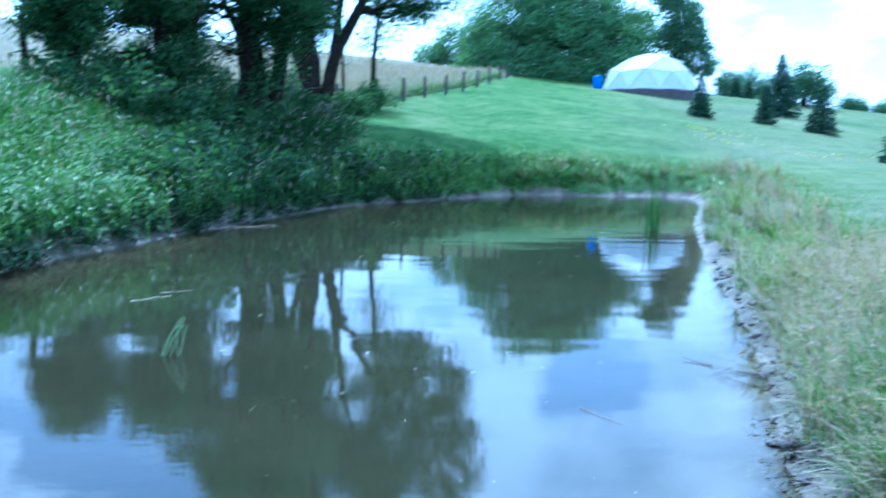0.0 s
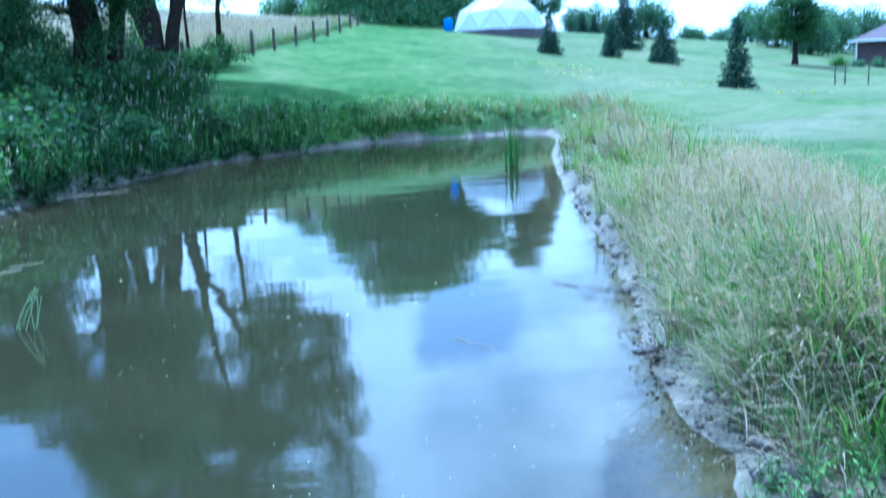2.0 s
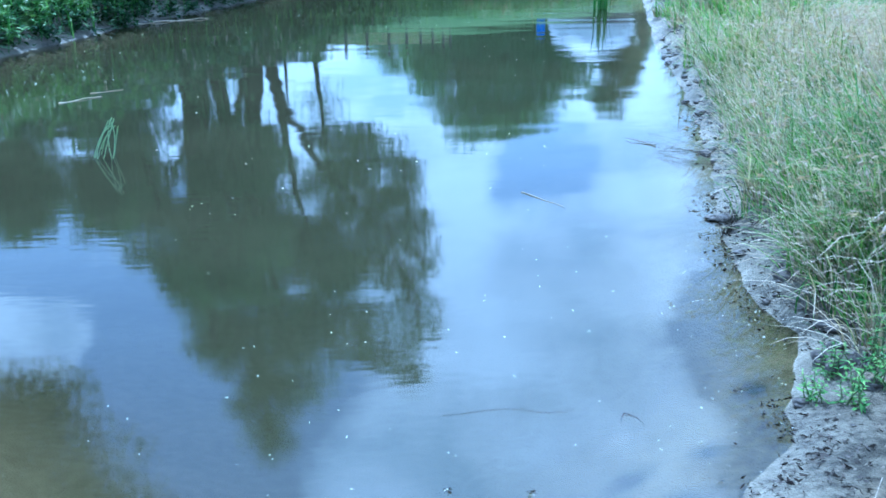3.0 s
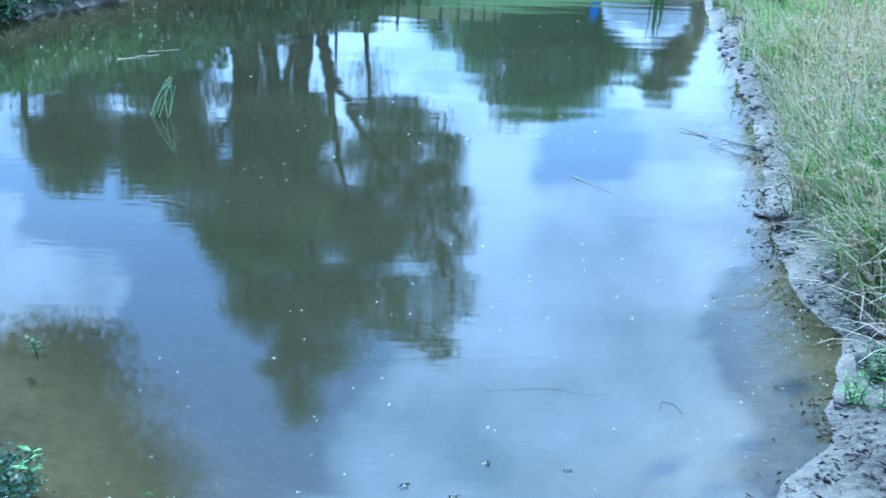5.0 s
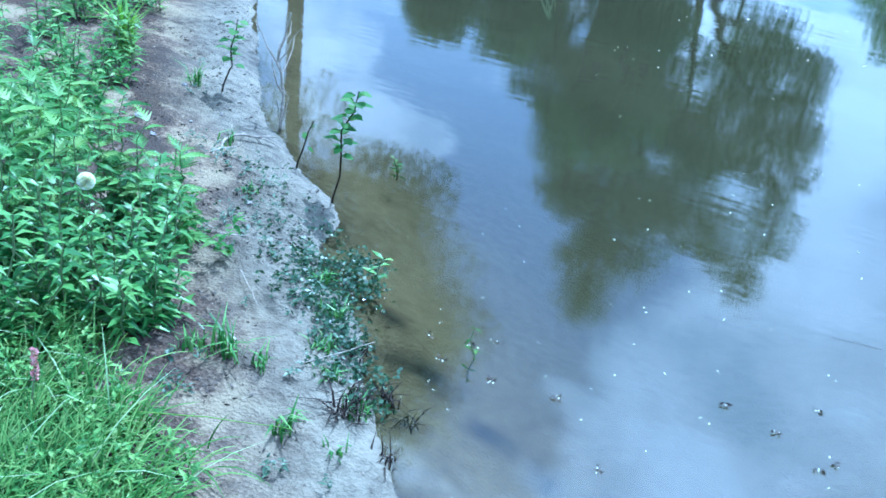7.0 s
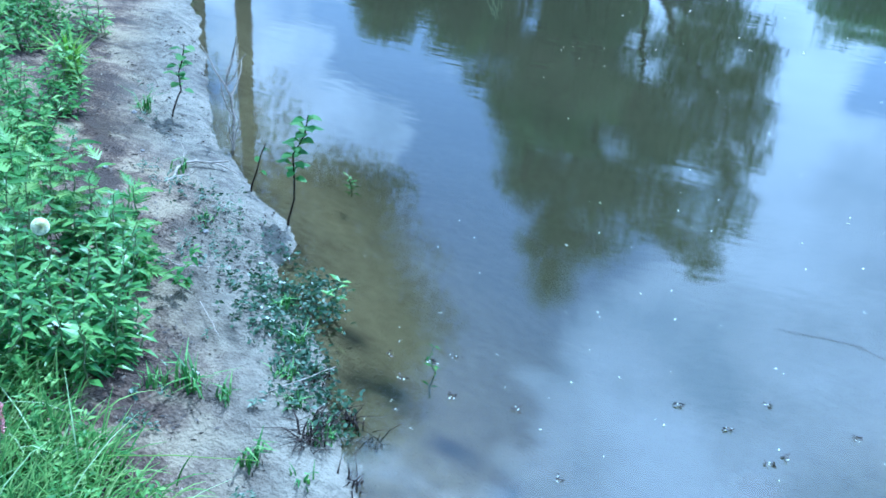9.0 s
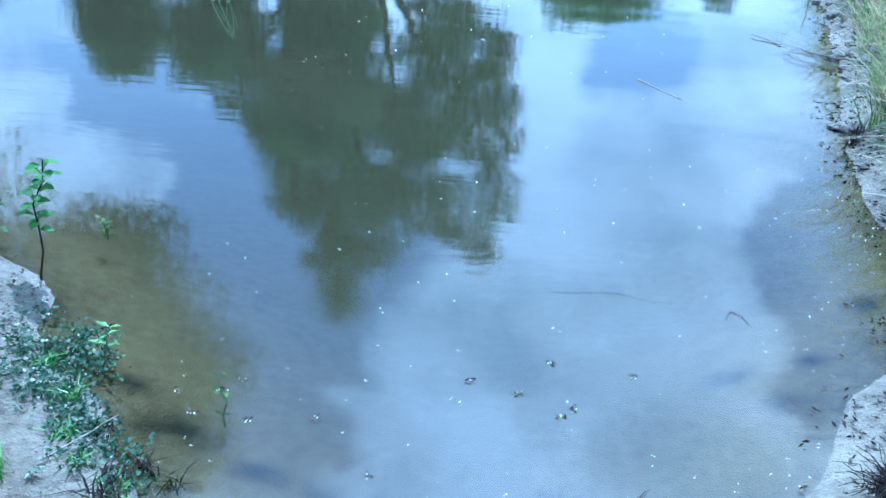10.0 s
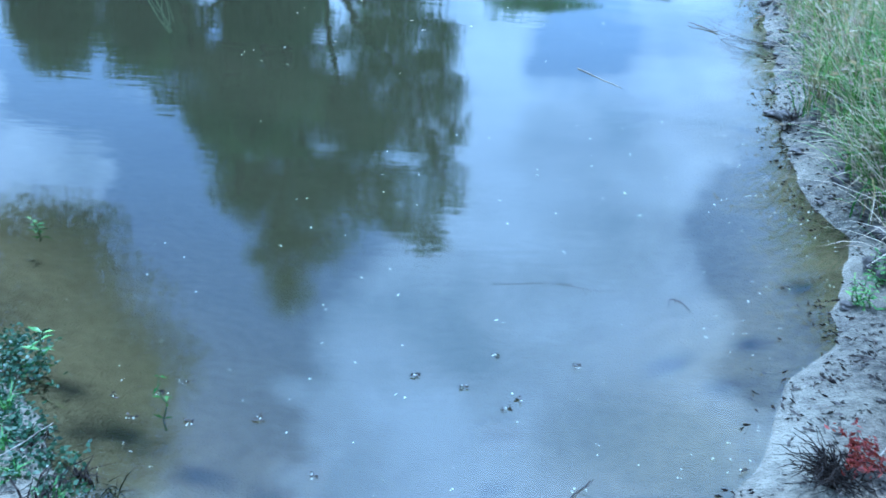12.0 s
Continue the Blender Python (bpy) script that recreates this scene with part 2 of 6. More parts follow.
    t.links.new(ramp_node(t, shore.outputs["Fac"], [(0.02, (0.55,) * 3), (0.35, (0.9,) * 3)]), p.inputs["Roughness"])
    t.links.new(col, p.inputs["Base Color"])
    h = math_node(t, "ADD", math_node(t, "MULTIPLY", n2, 0.5), math_node(t, "ADD", math_node(t, "MULTIPLY", n3, 0.22), math_node(t, "MULTIPLY", n4, 0.34)))
    t.links.new(bump(t, h, 1.0, 0.05), p.inputs["Normal"])
    t.links.new(p.outputs[0], out.inputs[0])
    return m


def water_material():
    m, t, out = material("murky_pond_water")
    v = coords(t)
    depth = t.nodes.new("ShaderNodeAttribute")
    depth.attribute_name = "depth"
    stretch = t.nodes.new("ShaderNodeMapping")
    stretch.inputs["Scale"].default_value = (0.55, 1.0, 1.0)
    t.links.new(v, stretch.inputs["Vector"])
    swell = noise_tex(t, stretch.outputs[0], 1.1, 1)
    comb = t.nodes.new("ShaderNodeMapping")
    comb.inputs["Scale"].default_value = (4.0, 13.0, 1.0)
    t.links.new(v, comb.inputs["Vector"])
    ripple = noise_tex(t, comb.outputs[0], 1.0, 1)
    breeze = ramp_node(t, noise_tex(t, v, 0.42, 2), [(0.43, (0.06,) * 3), (0.58, (1.0,) * 3)])
    gust = t.nodes.new("ShaderNodeVectorMath")
    gust.operation = "DISTANCE"
    gust.inputs[1].default_value = (-2.0, 5.6, 0.0)
    t.links.new(v, gust.inputs[0])
    breeze = math_node(t, "MAXIMUM", breeze, ramp_node(t, math_node(t, "MULTIPLY", gust.outputs["Value"], 0.3), [(0.3, (1.2,) * 3), (0.8, (0.0,) * 3)]))
    h = math_node(t, "ADD", swell, math_node(t, "MULTIPLY", math_node(t, "MULTIPLY", ripple, breeze), 0.11))
    nrm = bump(t, h, 0.10, 0.05)
    murk = ramp_node(t, noise_tex(t, v, 0.5, 4), [(0.35, (0.0235, 0.0238, 0.0115)), (0.65, (0.0345, 0.034, 0.017))])
    dif = t.nodes.new("ShaderNodeBsdfDiffuse")
    t.links.new(murk, dif.inputs[0])
    clear = node(t, "ShaderNodeBsdfTransparent", Color=(0.75, 0.74, 0.6, 1))
    body = t.nodes.new("ShaderNodeMixShader")
    t.links.new(ramp_node(t, depth.outputs["Fac"], [(0.0, (0.0,) * 3), (0.06, (0.12,) * 3), (0.28, (0.68,) * 3), (0.5, (1,) * 3)]), body.inputs[0])
    t.links.new(clear.outputs[0], body.inputs[1])
    t.links.new(dif.outputs[0], body.inputs[2])
    gl = node(t, "ShaderNodeBsdfGlossy", Roughness=0.05)
    gl.distribution = "BECKMANN"
    t.links.new(nrm, gl.inputs["Normal"])
    fr = node(t, "ShaderNodeFresnel", IOR=1.7)
    t.links.new(nrm, fr.inputs["Normal"])
    mx = t.nodes.new("ShaderNodeMixShader")
    t.links.new(fr.outputs[0], mx.inputs[0])
    t.links.new(body.outputs[0], mx.inputs[1])
    t.links.new(gl.outputs[0], mx.inputs[2])
    t.links.new(mx.outputs[0], out.inputs[0])
    return m


M_GROUND, M_WATER = ground_material(), water_material()


# ---- mesh helpers ----
def mesh_of(name, verts, faces, mat, smooth=False):
    """A mesh from arrays: verts (n, 3), faces (m, k)."""
    verts, faces = np.asarray(verts, np.float32), np.asarray(faces, np.int32)
    me = bpy.data.meshes.new(name)
    k = faces.shape[1]
    me.vertices.add(len(verts))
    me.vertices.foreach_set("co", verts.ravel())
    me.loops.add(faces.size)
    me.loops.foreach_set("vertex_index", faces.ravel())
    me.polygons.add(len(faces))
    me.polygons.foreach_set("loop_start", np.arange(0, faces.size, k, dtype=np.int32))
    me.update(calc_edges=True)
    me.polygons.foreach_set("use_smooth", np.full(len(faces), smooth))
    me.materials.append(mat)
    return me


def piece(name, verts, faces, mat, parent=None, label="", smooth=False):
    ob = new(name, mesh_of(name, verts, faces, mat, smooth))
    ob.parent = parent
    if label:
        ob["label"] = label
    return ob


def part(name, bm, mat, parent=None, label="", smooth=False):
    me = bpy.data.meshes.new(name)
    bm.to_mesh(me)
    bm.free()
    me.materials.append(mat)
    me.polygons.foreach_set("use_smooth", np.full(len(me.polygons), smooth))
    ob = new(name, me)
    ob.parent = parent
    if label:
        ob["label"] = label
    return ob


def thing(name, place, label, category, group="", kind=""):
    ob = new(name)
    ob.location = place
    return tagged(ob, label, category, group, kind)


def join(sets):
    """One (verts, faces) out of several with the same face size."""
    vs, fs, n = [], [], 0
    for v, f in sets:
        vs.append(np.asarray(v, float))
        fs.append(np.asarray(f, int) + n)
        n += len(v)
    return np.concatenate(vs), np.concatenate(fs)


def tube(points, radii, sides=6):
    """A tapered round tube along a line of points."""
    pts = np.asarray(points, float)
    ways = np.gradient(pts, axis=0)
    ways /= np.linalg.norm(ways, axis=1, keepdims=True) + 1e-9
    ref = np.array([0.31, 0.93, 0.17])
    a = np.cross(ways, ref)
    a /= np.linalg.norm(a, axis=1, keepdims=True) + 1e-9
    b = np.cross(ways, a)
    ang = np.arange(sides) * 2 * np.pi / sides
    ring = np.cos(ang)[None, :, None] * a[:, None] + np.sin(ang)[None, :, None] * b[:, None]
    v = pts[:, None] + ring * np.asarray(radii, float)[:, None, None]
    n = len(pts)
    i = np.arange(n - 1)[:, None] * sides + np.arange(sides)[None]
    j = np.arange(n - 1)[:, None] * sides + (np.arange(sides) + 1)[None] % sides
    f = np.stack([i, j, j + sides, i + sides], -1).reshape(-1, 4)
    return v.reshape(-1, 3), f


def bend(rng, a, b, n=6, wobble=0.08, sag=0.0):
    """A slightly crooked line from a to b."""
    a, b = np.asarray(a, float), np.asarray(b, float)
    s = np.linspace(0, 1, n)[:, None]
    p = a + (b - a) * s
    size = np.linalg.norm(b - a) * wobble
    off = rng.normal(0, size, (n, 3)) * np.sin(s * np.pi) * 0.8
    p = p + off
    p[:, 2] += sag * np.sin(s[:, 0] * np.pi)
    return p


def leaf_quads(rng, centres, spread, count, size, flat=0.5, aspect=0.55):
    """Many small rhombic leaves scattered round each centre."""
    centres = np.asarray(centres, float)
    n = len(centres) * count
    off = rng.normal(0, 1, (n, 3))
    off *= np.minimum(1, 1.75 / (np.linalg.norm(off, axis=1, keepdims=True) + 1e-9))
    c = np.repeat(centres, count, 0) + off * np.asarray(spread)
    d = rng.normal(0, 1, (n, 3)) * (1, 1, flat)
    d /= np.linalg.norm(d, axis=1, keepdims=True)
    e = np.cross(d, rng.normal(0, 1, (n, 3)))
    e /= np.linalg.norm(e, axis=1, keepdims=True) + 1e-9
    s = size * rng.uniform(0.6, 1.4, (n, 1))
    v = np.stack([c - d * s, c + e * s * aspect - d * s * 0.1, c + d * s, c - e * s * aspect - d * s * 0.1], 1).reshape(-1, 3)
    return v, np.arange(n * 4).reshape(-1, 4)


def blades(rng, roots, height, width, lean=0.4, droop=0.5):
    """Curved grass blades, two quads each, from the given roots."""
    roots = np.asarray(roots, float)
    n = len(roots)
    h = np.asarray(height) * rng.uniform(0.55, 1.25, n) if np.ndim(height) else height * rng.uniform(0.55, 1.25, n)
    a = rng.uniform(0, 2 * np.pi, n)
    out = np.stack([np.cos(a), np.sin(a), 0 * a], 1)
    side = np.stack([-np.sin(a), np.cos(a), 0 * a], 1)
    ln = rng.uniform(0, lean, n) * h
    w = width * rng.uniform(0.6, 1.4, n)
    p1 = roots + out * (ln * 0.35)[:, None] + np.stack([0 * h, 0 * h, h * 0.6], 1)
    dr = rng.uniform(0, droop, n)
    p2 = roots + out * (ln + h * dr * 0.5)[:, None] + np.stack([0 * h, 0 * h, h * (1 - dr * 0.45)], 1)
    w = w[:, None]
    v = np.stack([roots - side * w, roots + side * w, p1 - side * w * 0.8, p1 + side * w * 0.8, p2 - side * w * 0.12, p2 + side * w * 0.12], 1)
    k = np.arange(n)[:, None] * 6
    f = np.concatenate([k + [0, 1, 3, 2], k + [2, 3, 5, 4]])
    return v.reshape(-1, 3), f, p2


def arching(rng, roots, heading, length, width, rise=0.75, segs=4):
    """Long arching blades: each rises along its heading and bows over."""
    n = len(roots)
    ln = length * rng.uniform(0.55, 1.25, n)
    out = np.stack([np.cos(heading), np.sin(heading), 0 * heading], 1)
    side = np.stack([-np.sin(heading), np.cos(heading), 0 * heading], 1)
    tilt = rng.uniform(0.75, 1.45, n) * rise
    bow = rng.uniform(0.5, 1.9, n)
    p, rows = np.array(roots, float), []
    for k in range(segs + 1):
        w = (width * rng.uniform(0.9, 1.1, n) * (1.0, 1.0, 0.85, 0.6, 0.15)[min(k, 4)])[:, None]
        rows += [p - side * w, p + side * w]
        a = tilt * 1.15 - bow * (k / segs)
        p = p + out * (np.cos(a) * ln / segs)[:, None] + np.stack([0 * ln, 0 * ln, np.sin(a) * ln / segs], 1)
    v = np.stack(rows, 1)
    m = 2 * (segs + 1)
    j = np.arange(n)[:, None] * m
    f = np.concatenate([j + [2 * k, 2 * k + 1, 2 * k + 3, 2 * k + 2] for k in range(segs)])
    v[:, :, 2] = np.maximum(v[:, :, 2], np.repeat(np.asarray(roots)[:, 2:3], m, 1) - 0.02)
    return v.reshape(-1, 3), f


# ---- the lie of the land ----
SHORE = [(-0.65, 1.55), (-0.85, 1.9), (-1.1, 2.2), (-1.38, 2.47), (-1.5, 2.8), (-1.95, 3.15), (-2.35, 3.53), (-2.75, 4.05), (-3.2, 4.7),
         (-3.95, 5.7), (-4.6, 6.8), (-5.1, 8.2), (-5.5, 10.0), (-5.7, 11.7), (-5.5, 13.1), (-5.1, 14.8), (-4.8, 16.7), (-4.35, 18.7),
         (-3.5, 21.7), (-2.5, 24.8), (-0.8, 27.0), (1.0, 29.6), (3.3, 31.5), (5.3, 31.6), (7.5, 32.2), (8.4, 31.0), (7.6, 27.0), (6.1, 22.0),
         (4.3, 14.7), (3.6, 11.3), (3.05, 8.7), (2.6, 6.8), (2.1, 5.15), (1.98, 4.4), (1.86, 4.0), (1.91, 3.7), (1.82, 3.4), (1.55, 2.85),
         (1.3, 2.5), (1.0, 2.0), (0.7, 1.65), (0.3, 1.4), (-0.3, 1.35)]


def closed_curve(points, steps=5):
    p = np.asarray(points, float)
    a, b, c, d = np.roll(p, 1, 0), p, np.roll(p, -1, 0), np.roll(p, -2, 0)
    out = []
    for s in np.arange(steps) / steps:
        out.append(0.5 * (2 * b + (c - a) * s + (2 * a - 5 * b + 4 * c - d) * s * s + (3 * b - a - 3 * c + d) * s**3))
    return np.stack(out, 1).reshape(-1, 2)


COAST = closed_curve(SHORE)


def shore_distance(x, y):
    """Metres from the water's edge: positive on land, negative in the pond."""
    p = np.stack([np.ravel(x), np.ravel(y)], 1).astype(float)
    a, b = COAST, np.roll(COAST, -1, 0)
    ab = b - a
    best = np.full(len(p), 1e9)
    inside = np.zeros(len(p), bool)
    for (ax, ay), (bx, by), (dx, dy) in zip(a, b, ab):
        s = np.clip(((p[:, 0] - ax) * dx + (p[:, 1] - ay) * dy) / (dx * dx + dy * dy), 0, 1)
        best = np.minimum(best, (p[:, 0] - ax - s * dx) ** 2 + (p[:, 1] - ay - s * dy) ** 2)
        if ay != by:
            cross = (ay > p[:, 1]) != (by > p[:, 1])
            inside ^= cross & (p[:, 0] < (bx - ax) * (p[:, 1] - ay) / (by - ay) + ax)
    d = np.sqrt(best)
    d = np.where(inside, -d, d)
    u, v = p[:, 0], p[:, 1]
    small = wave_noise(u, v, 0.3, 31) * 0.035 + wave_noise(u, v, 0.11, 32) * 0.02
    return (d + small * (1 - step(np.abs(d), 0.15, 0.6))).reshape(np.shape(x))


def wave_noise(x, y, scale, seed=0):
    """Smooth value noise between -1 and 1."""
    u, v = x / scale + 37.7 * seed, y / scale - 11.3 * seed
    i, j = np.floor(u), np.floor(v)
    fu, fv = u - i, v - j
    fu, fv = fu * fu * (3 - 2 * fu), fv * fv * (3 - 2 * fv)

    def grain(a, b):
        s = np.sin(a * 127.1 + b * 311.7 + seed * 17.3) * 43758.5453
        return 2 * (s - np.floor(s)) - 1

    top = grain(i, j) * (1 - fu) + grain(i + 1, j) * fu
    low = grain(i, j + 1) * (1 - fu) + grain(i + 1, j + 1) * fu
    return top * (1 - fv) + low * fv


def step(v, a, b):
    s = np.clip((v - a) / (b - a), 0, 1)
    return s * s * (3 - 2 * s)


def ground_height(x, y, d=None):
    """Height of the ground over the water level."""
    x, y = np.asarray(x, float), np.asarray(y, float)
    if d is None:
        d = shore_distance(x, y)
    land = np.maximum(d, 0)
    far_y = np.where(y > 95, 95 + (y - 95) * 0.25, y)
    far_x = np.clip(x, -120, 160)
    plane = -3.35 - 0.0905 * far_x + 0.128 * np.maximum(far_y, -5)
    hill = 0.5 * np.log1p(np.exp(np.clip(plane / 0.5, -30, 30)))
    left = step(y, 6.5, 12) * step(-x, -1.5, 3.5) * step(40 - y, 0, 10)
    right = step(x, 1.0, 3.0) * step(y, 2.2, 4.5)
    rough = wave_noise(x, y, 0.35, 1) * 0.5 + wave_noise(x, y, 0.13, 2) * 0.3 + wave_noise(x, y, 0.9, 3) * 0.6
    z = 0.05 * (1 - np.exp(-land / 0.08)) + 0.3 * (1 - np.exp(-land / 1.9))
    z = z + right * (0.10 * step(land, 0.05, 0.45) + 0.10 * step(land, 0.3, 1.2))
    z = z + left * (0.3 * step(land, 0.1, 0.5) + 1.1 * step(land, 0.8, 6) * step(-x - 0.3 * y, -0.5, 3.5))
    z = z + hill * step(land, 0.0, 4.0) + step(y, 24, 30) * 0.25 * step(land, 0.1, 0.6)
    z = z + (rough * 0.035 + right * 0.03 * np.maximum(wave_noise(x, y, 0.16, 14), -0.2)) * step(land, 0.02, 0.3) * (1 + 2.6 * right * (1 - step(land, 0.6, 1.2)) + left) + wave_noise(x, y, 7, 4) * 0.12 * step(land, 2, 8)
    bed = -0.62 * (1 - np.exp(np.minimum(d, 0) / 1.6)) + rough * 0.02 * step(-d, 0, 0.3)
    return np.where(d >= 0, z, bed)


def on_ground(x, y):
    return float(ground_height(np.array([x]), np.array([y]))[0])


def polar(az, dist):
    """A place that many degrees right of straight ahead, that far from the standpoint."""
    return math.sin(radians(az)) * dist + 0.1, math.cos(radians(az)) * dist


# dark patches of algae on the bed: place and half width
SUNKEN = [(-1.03, 2.37, .06), (-0.80, 2.2, .10), (-0.9, 2.16, .07), (-0.55, 2.07, .07), (-0.36, 2.03, .06), (-0.22, 1.98, .06), (0.31, 2.19, .05), (0.96, 2.82, .08), (1.28, 2.89, .07), (1.1, 2.6, .07), (0.7, 2.0, .08), (1.6, 3.3, .08)]


def build_ground():
    # even lines over the pond and its banks, stretched ones beyond
    near_x = np.concatenate([np.arange(-8, -3, 0.14), np.arange(-3, 3.2, 0.045), np.arange(3.2, 4.6, 0.07), np.arange(4.6, 12, 0.16), np.arange(12, 60, 1.2)])
    near_y = np.concatenate([np.arange(-2, 5.2, 0.045), np.arange(5.2, 11, 0.07), np.arange(11, 36, 0.2), np.arange(36, 100, 1.2)])
    xs = np.concatenate([-8 - np.cumsum(0.4 * 1.22 ** np.arange(34))[::-1], near_x, 60 + np.cumsum(2.0 * 1.3 ** np.arange(21))])
    ys = np.concatenate([-2 - np.cumsum(0.3 * 1.3 ** np.arange(27))[::-1], near_y, 100 + np.cumsum(2.0 * 1.3 ** np.arange(21))])
    x, y = np.meshgrid(xs, ys)
    d = shore_distance(x, y)
    z = ground_height(x, y, d)
    n, mth = x.shape
    i = np.arange((n - 1) * mth).reshape(n - 1, mth)[:, :-1].ravel()
    f = np.stack([i, i + 1, i + mth + 1, i + mth], 1)
    me = mesh_of("ground", np.stack([x, y, z], -1).reshape(-1, 3), f, M_GROUND, True)
    edge = 0.4 + 1.0 * step(-x, 0.3, 1.0) * step(6 - y, 0, 2)
    edge = edge * (1 - 0.6 * step(y, 14, 24)) + wave_noise(x, y, 0.8, 6) * (0.25 - 0.12 * step(y, 14, 24))
    lawn = step(d, edge - 0.1, edge + 0.25)
    track = np.exp(-((x - 17) / 7.5) ** 2 - ((y - 20.5 - 0.2 * (x - 17)) / 3.2) ** 2) * (0.5 + 0.4 * wave_noise(x, y, 1.3, 15))
    fieldm = step(-0.967 * (x + 5) + 0.25 * (y - 41.7), 0.0, 1.5) * step(y, 36, 42) * 0.8
    algae = 0 * x
    for cx, cy, r in SUNKEN:
        turn = cx * 40
        u, v = (x - cx) * math.cos(turn) + (y - cy) * math.sin(turn), (y - cy) * math.cos(turn) - (x - cx) * math.sin(turn)
        algae = np.maximum(algae, np.exp(-1.1 * ((u / (1.25 * r)) ** 2 + (v / (0.85 * r)) ** 2)) * (1 + 0.5 * wave_noise(x, y, 0.07, 51)))
    for key, val in (("shore", d), ("lawn", lawn), ("algae", np.clip(algae, 0, 1)), ("dry", np.clip(track + fieldm + (0.3 + 0.16 * wave_noise(x, y, 3.5, 16)) * step(x - 0.15 * y, -3, 9) * step(y, 5, 12), 0, 1))):
        at = me.attributes.new(key, "FLOAT", "POINT")
        at.data.foreach_set("value", val.ravel().astype(np.float32))
    tagged(new("ground", me), "mown green lawn, grassy hill and bare grey-brown mud shore", "ground", kind="structure")


def build_water():
    xs = np.concatenate([np.arange(-7, -3.2, 0.2), np.arange(-3.2, 3.4, 0.06), np.arange(3.4, 9.6, 0.2)])
    ys = np.concatenate([np.arange(0.9, 6, 0.06), np.arange(6, 34, 0.22)])
    x, y = np.meshgrid(xs, ys)
    n, mth = x.shape
    i = np.arange((n - 1) * mth).reshape(n - 1, mth)[:, :-1].ravel()
    d = shore_distance(x, y)
    keep = (d < 0.35).ravel()
    f = np.stack([i, i + 1, i + mth + 1, i + mth], 1)
    f = f[keep[f].all(1)]
    me = mesh_of("water", np.stack([x, y, 0 * x], -1).reshape(-1, 3), f, M_WATER, True)
    at = me.attributes.new("depth", "FLOAT", "POINT")
    cover = np.maximum(-ground_height(x, y, d), 0)
    for cx, cy, s in SUNKEN:
        cover = np.minimum(cover, 0.1 + 0.25 * np.maximum(np.hypot(x - cx, y - cy) / s - 0.9, 0))
    at.data.foreach_set("value", cover.ravel().astype(np.float32))
    tagged(new("water", me), "still murky green-brown pond water mirroring the sky", "water", kind="structure")


build_ground()
build_water()


# ---- trees ----
def leafy_tree(name, seed, place, trunks, blobs, leaf, count, clumps, mat, label, category="tree", group="", twigs=True, spread=0.42, focus=None):
    """A tree: trunks are lines of (x, y, z, radius) from its base; blobs are crown lobes (x, y, z, rx, ry, rz)."""
    rng = np.random.default_rng(seed)
    tree = thing(name, place, label, category, group)
    wood, limbs = [], []
    for line in trunks:
        p = np.array([q[:3] for q in line], float)
        r = np.array([q[3] for q in line], float)
        s = np.linspace(0, len(p) - 1, 4 * len(p))
        k = np.arange(len(p))
        fine = np.stack([np.interp(s, k, p[:, a]) for a in range(3)], 1)
        fine[1:-1, :2] += rng.normal(0, 0.04, (len(fine) - 2, 2)) * r.max() * 3
        rad = np.interp(s, k, r)
        rad[0] *= 1.5
        wood.append(tube(fine, rad, 8))
        limbs.append((fine, rad))
    heads = []
    lobes = np.asarray(blobs, float)
    size = np.cbrt(lobes[:, 3] * lobes[:, 4] * lobes[:, 5])
    share = size**2
    if focus:
        share = np.where(lobes[:, 2] < focus[0], share * focus[1], share)
    share = np.maximum(1, np.round(clumps * share / share.sum())).astype(int)
    for lobe, num in zip(lobes, share):
        pts = np.concatenate([q for q, _ in limbs[: len(trunks)]])
        rad = np.concatenate([q for _, q in limbs[: len(trunks)]])
        ok = pts[:, 2] < lobe[2] + 0.2 * lobe[5]
        near = np.argmin(np.linalg.norm((pts[ok] - lobe[:3]) * (1, 1, 1.4), axis=1))
        root, rr = pts[ok][near], rad[ok][near]
        line = bend(rng, root, lobe[:3], 7, 0.07, -0.04 * size.max())
        radii = np.linspace(rr * 0.6, 0.035, 7)
        wood.append(tube(line, radii, 6))
        limbs.append((line, radii))
        u = rng.normal(0, 1, (num, 3))
        u /= np.linalg.norm(u, axis=1, keepdims=True)
        c = lobe[:3] + u * lobe[3:] * (rng.uniform(0.25, 1.0, (num, 1)) ** 0.5)
        heads.append(c)
        if twigs:
            for h in c[:: 2]:
                a = line[rng.integers(2, 7)]
                wood.append(tube(bend(rng, a, h, 4, 0.1), np.linspace(0.036, 0.01, 4), 4))
    heads = np.concatenate(heads)
    v, f = join(wood)
    piece("trunk", v, f, M_BARK, tree, smooth=True)
    v, f = leaf_quads(rng, heads, spread, count, leaf)
    piece("crown", v, f, mat, tree)
    return tree


def blob_crown(rng, n, centre, radii, lobe):
    """Crown lobes strewn through an ellipsoid."""
    u = rng.normal(0, 1, (n, 3))
    u /= np.linalg.norm(u, axis=1, keepdims=True)
    c = np.asarray(centre) + u * np.asarray(radii) * rng.uniform(0.35, 0.95, (n, 1))
    return [(*q, *(lobe * rng.uniform(0.7, 1.25) * np.array([1, 1, 0.8]))) for q in c]


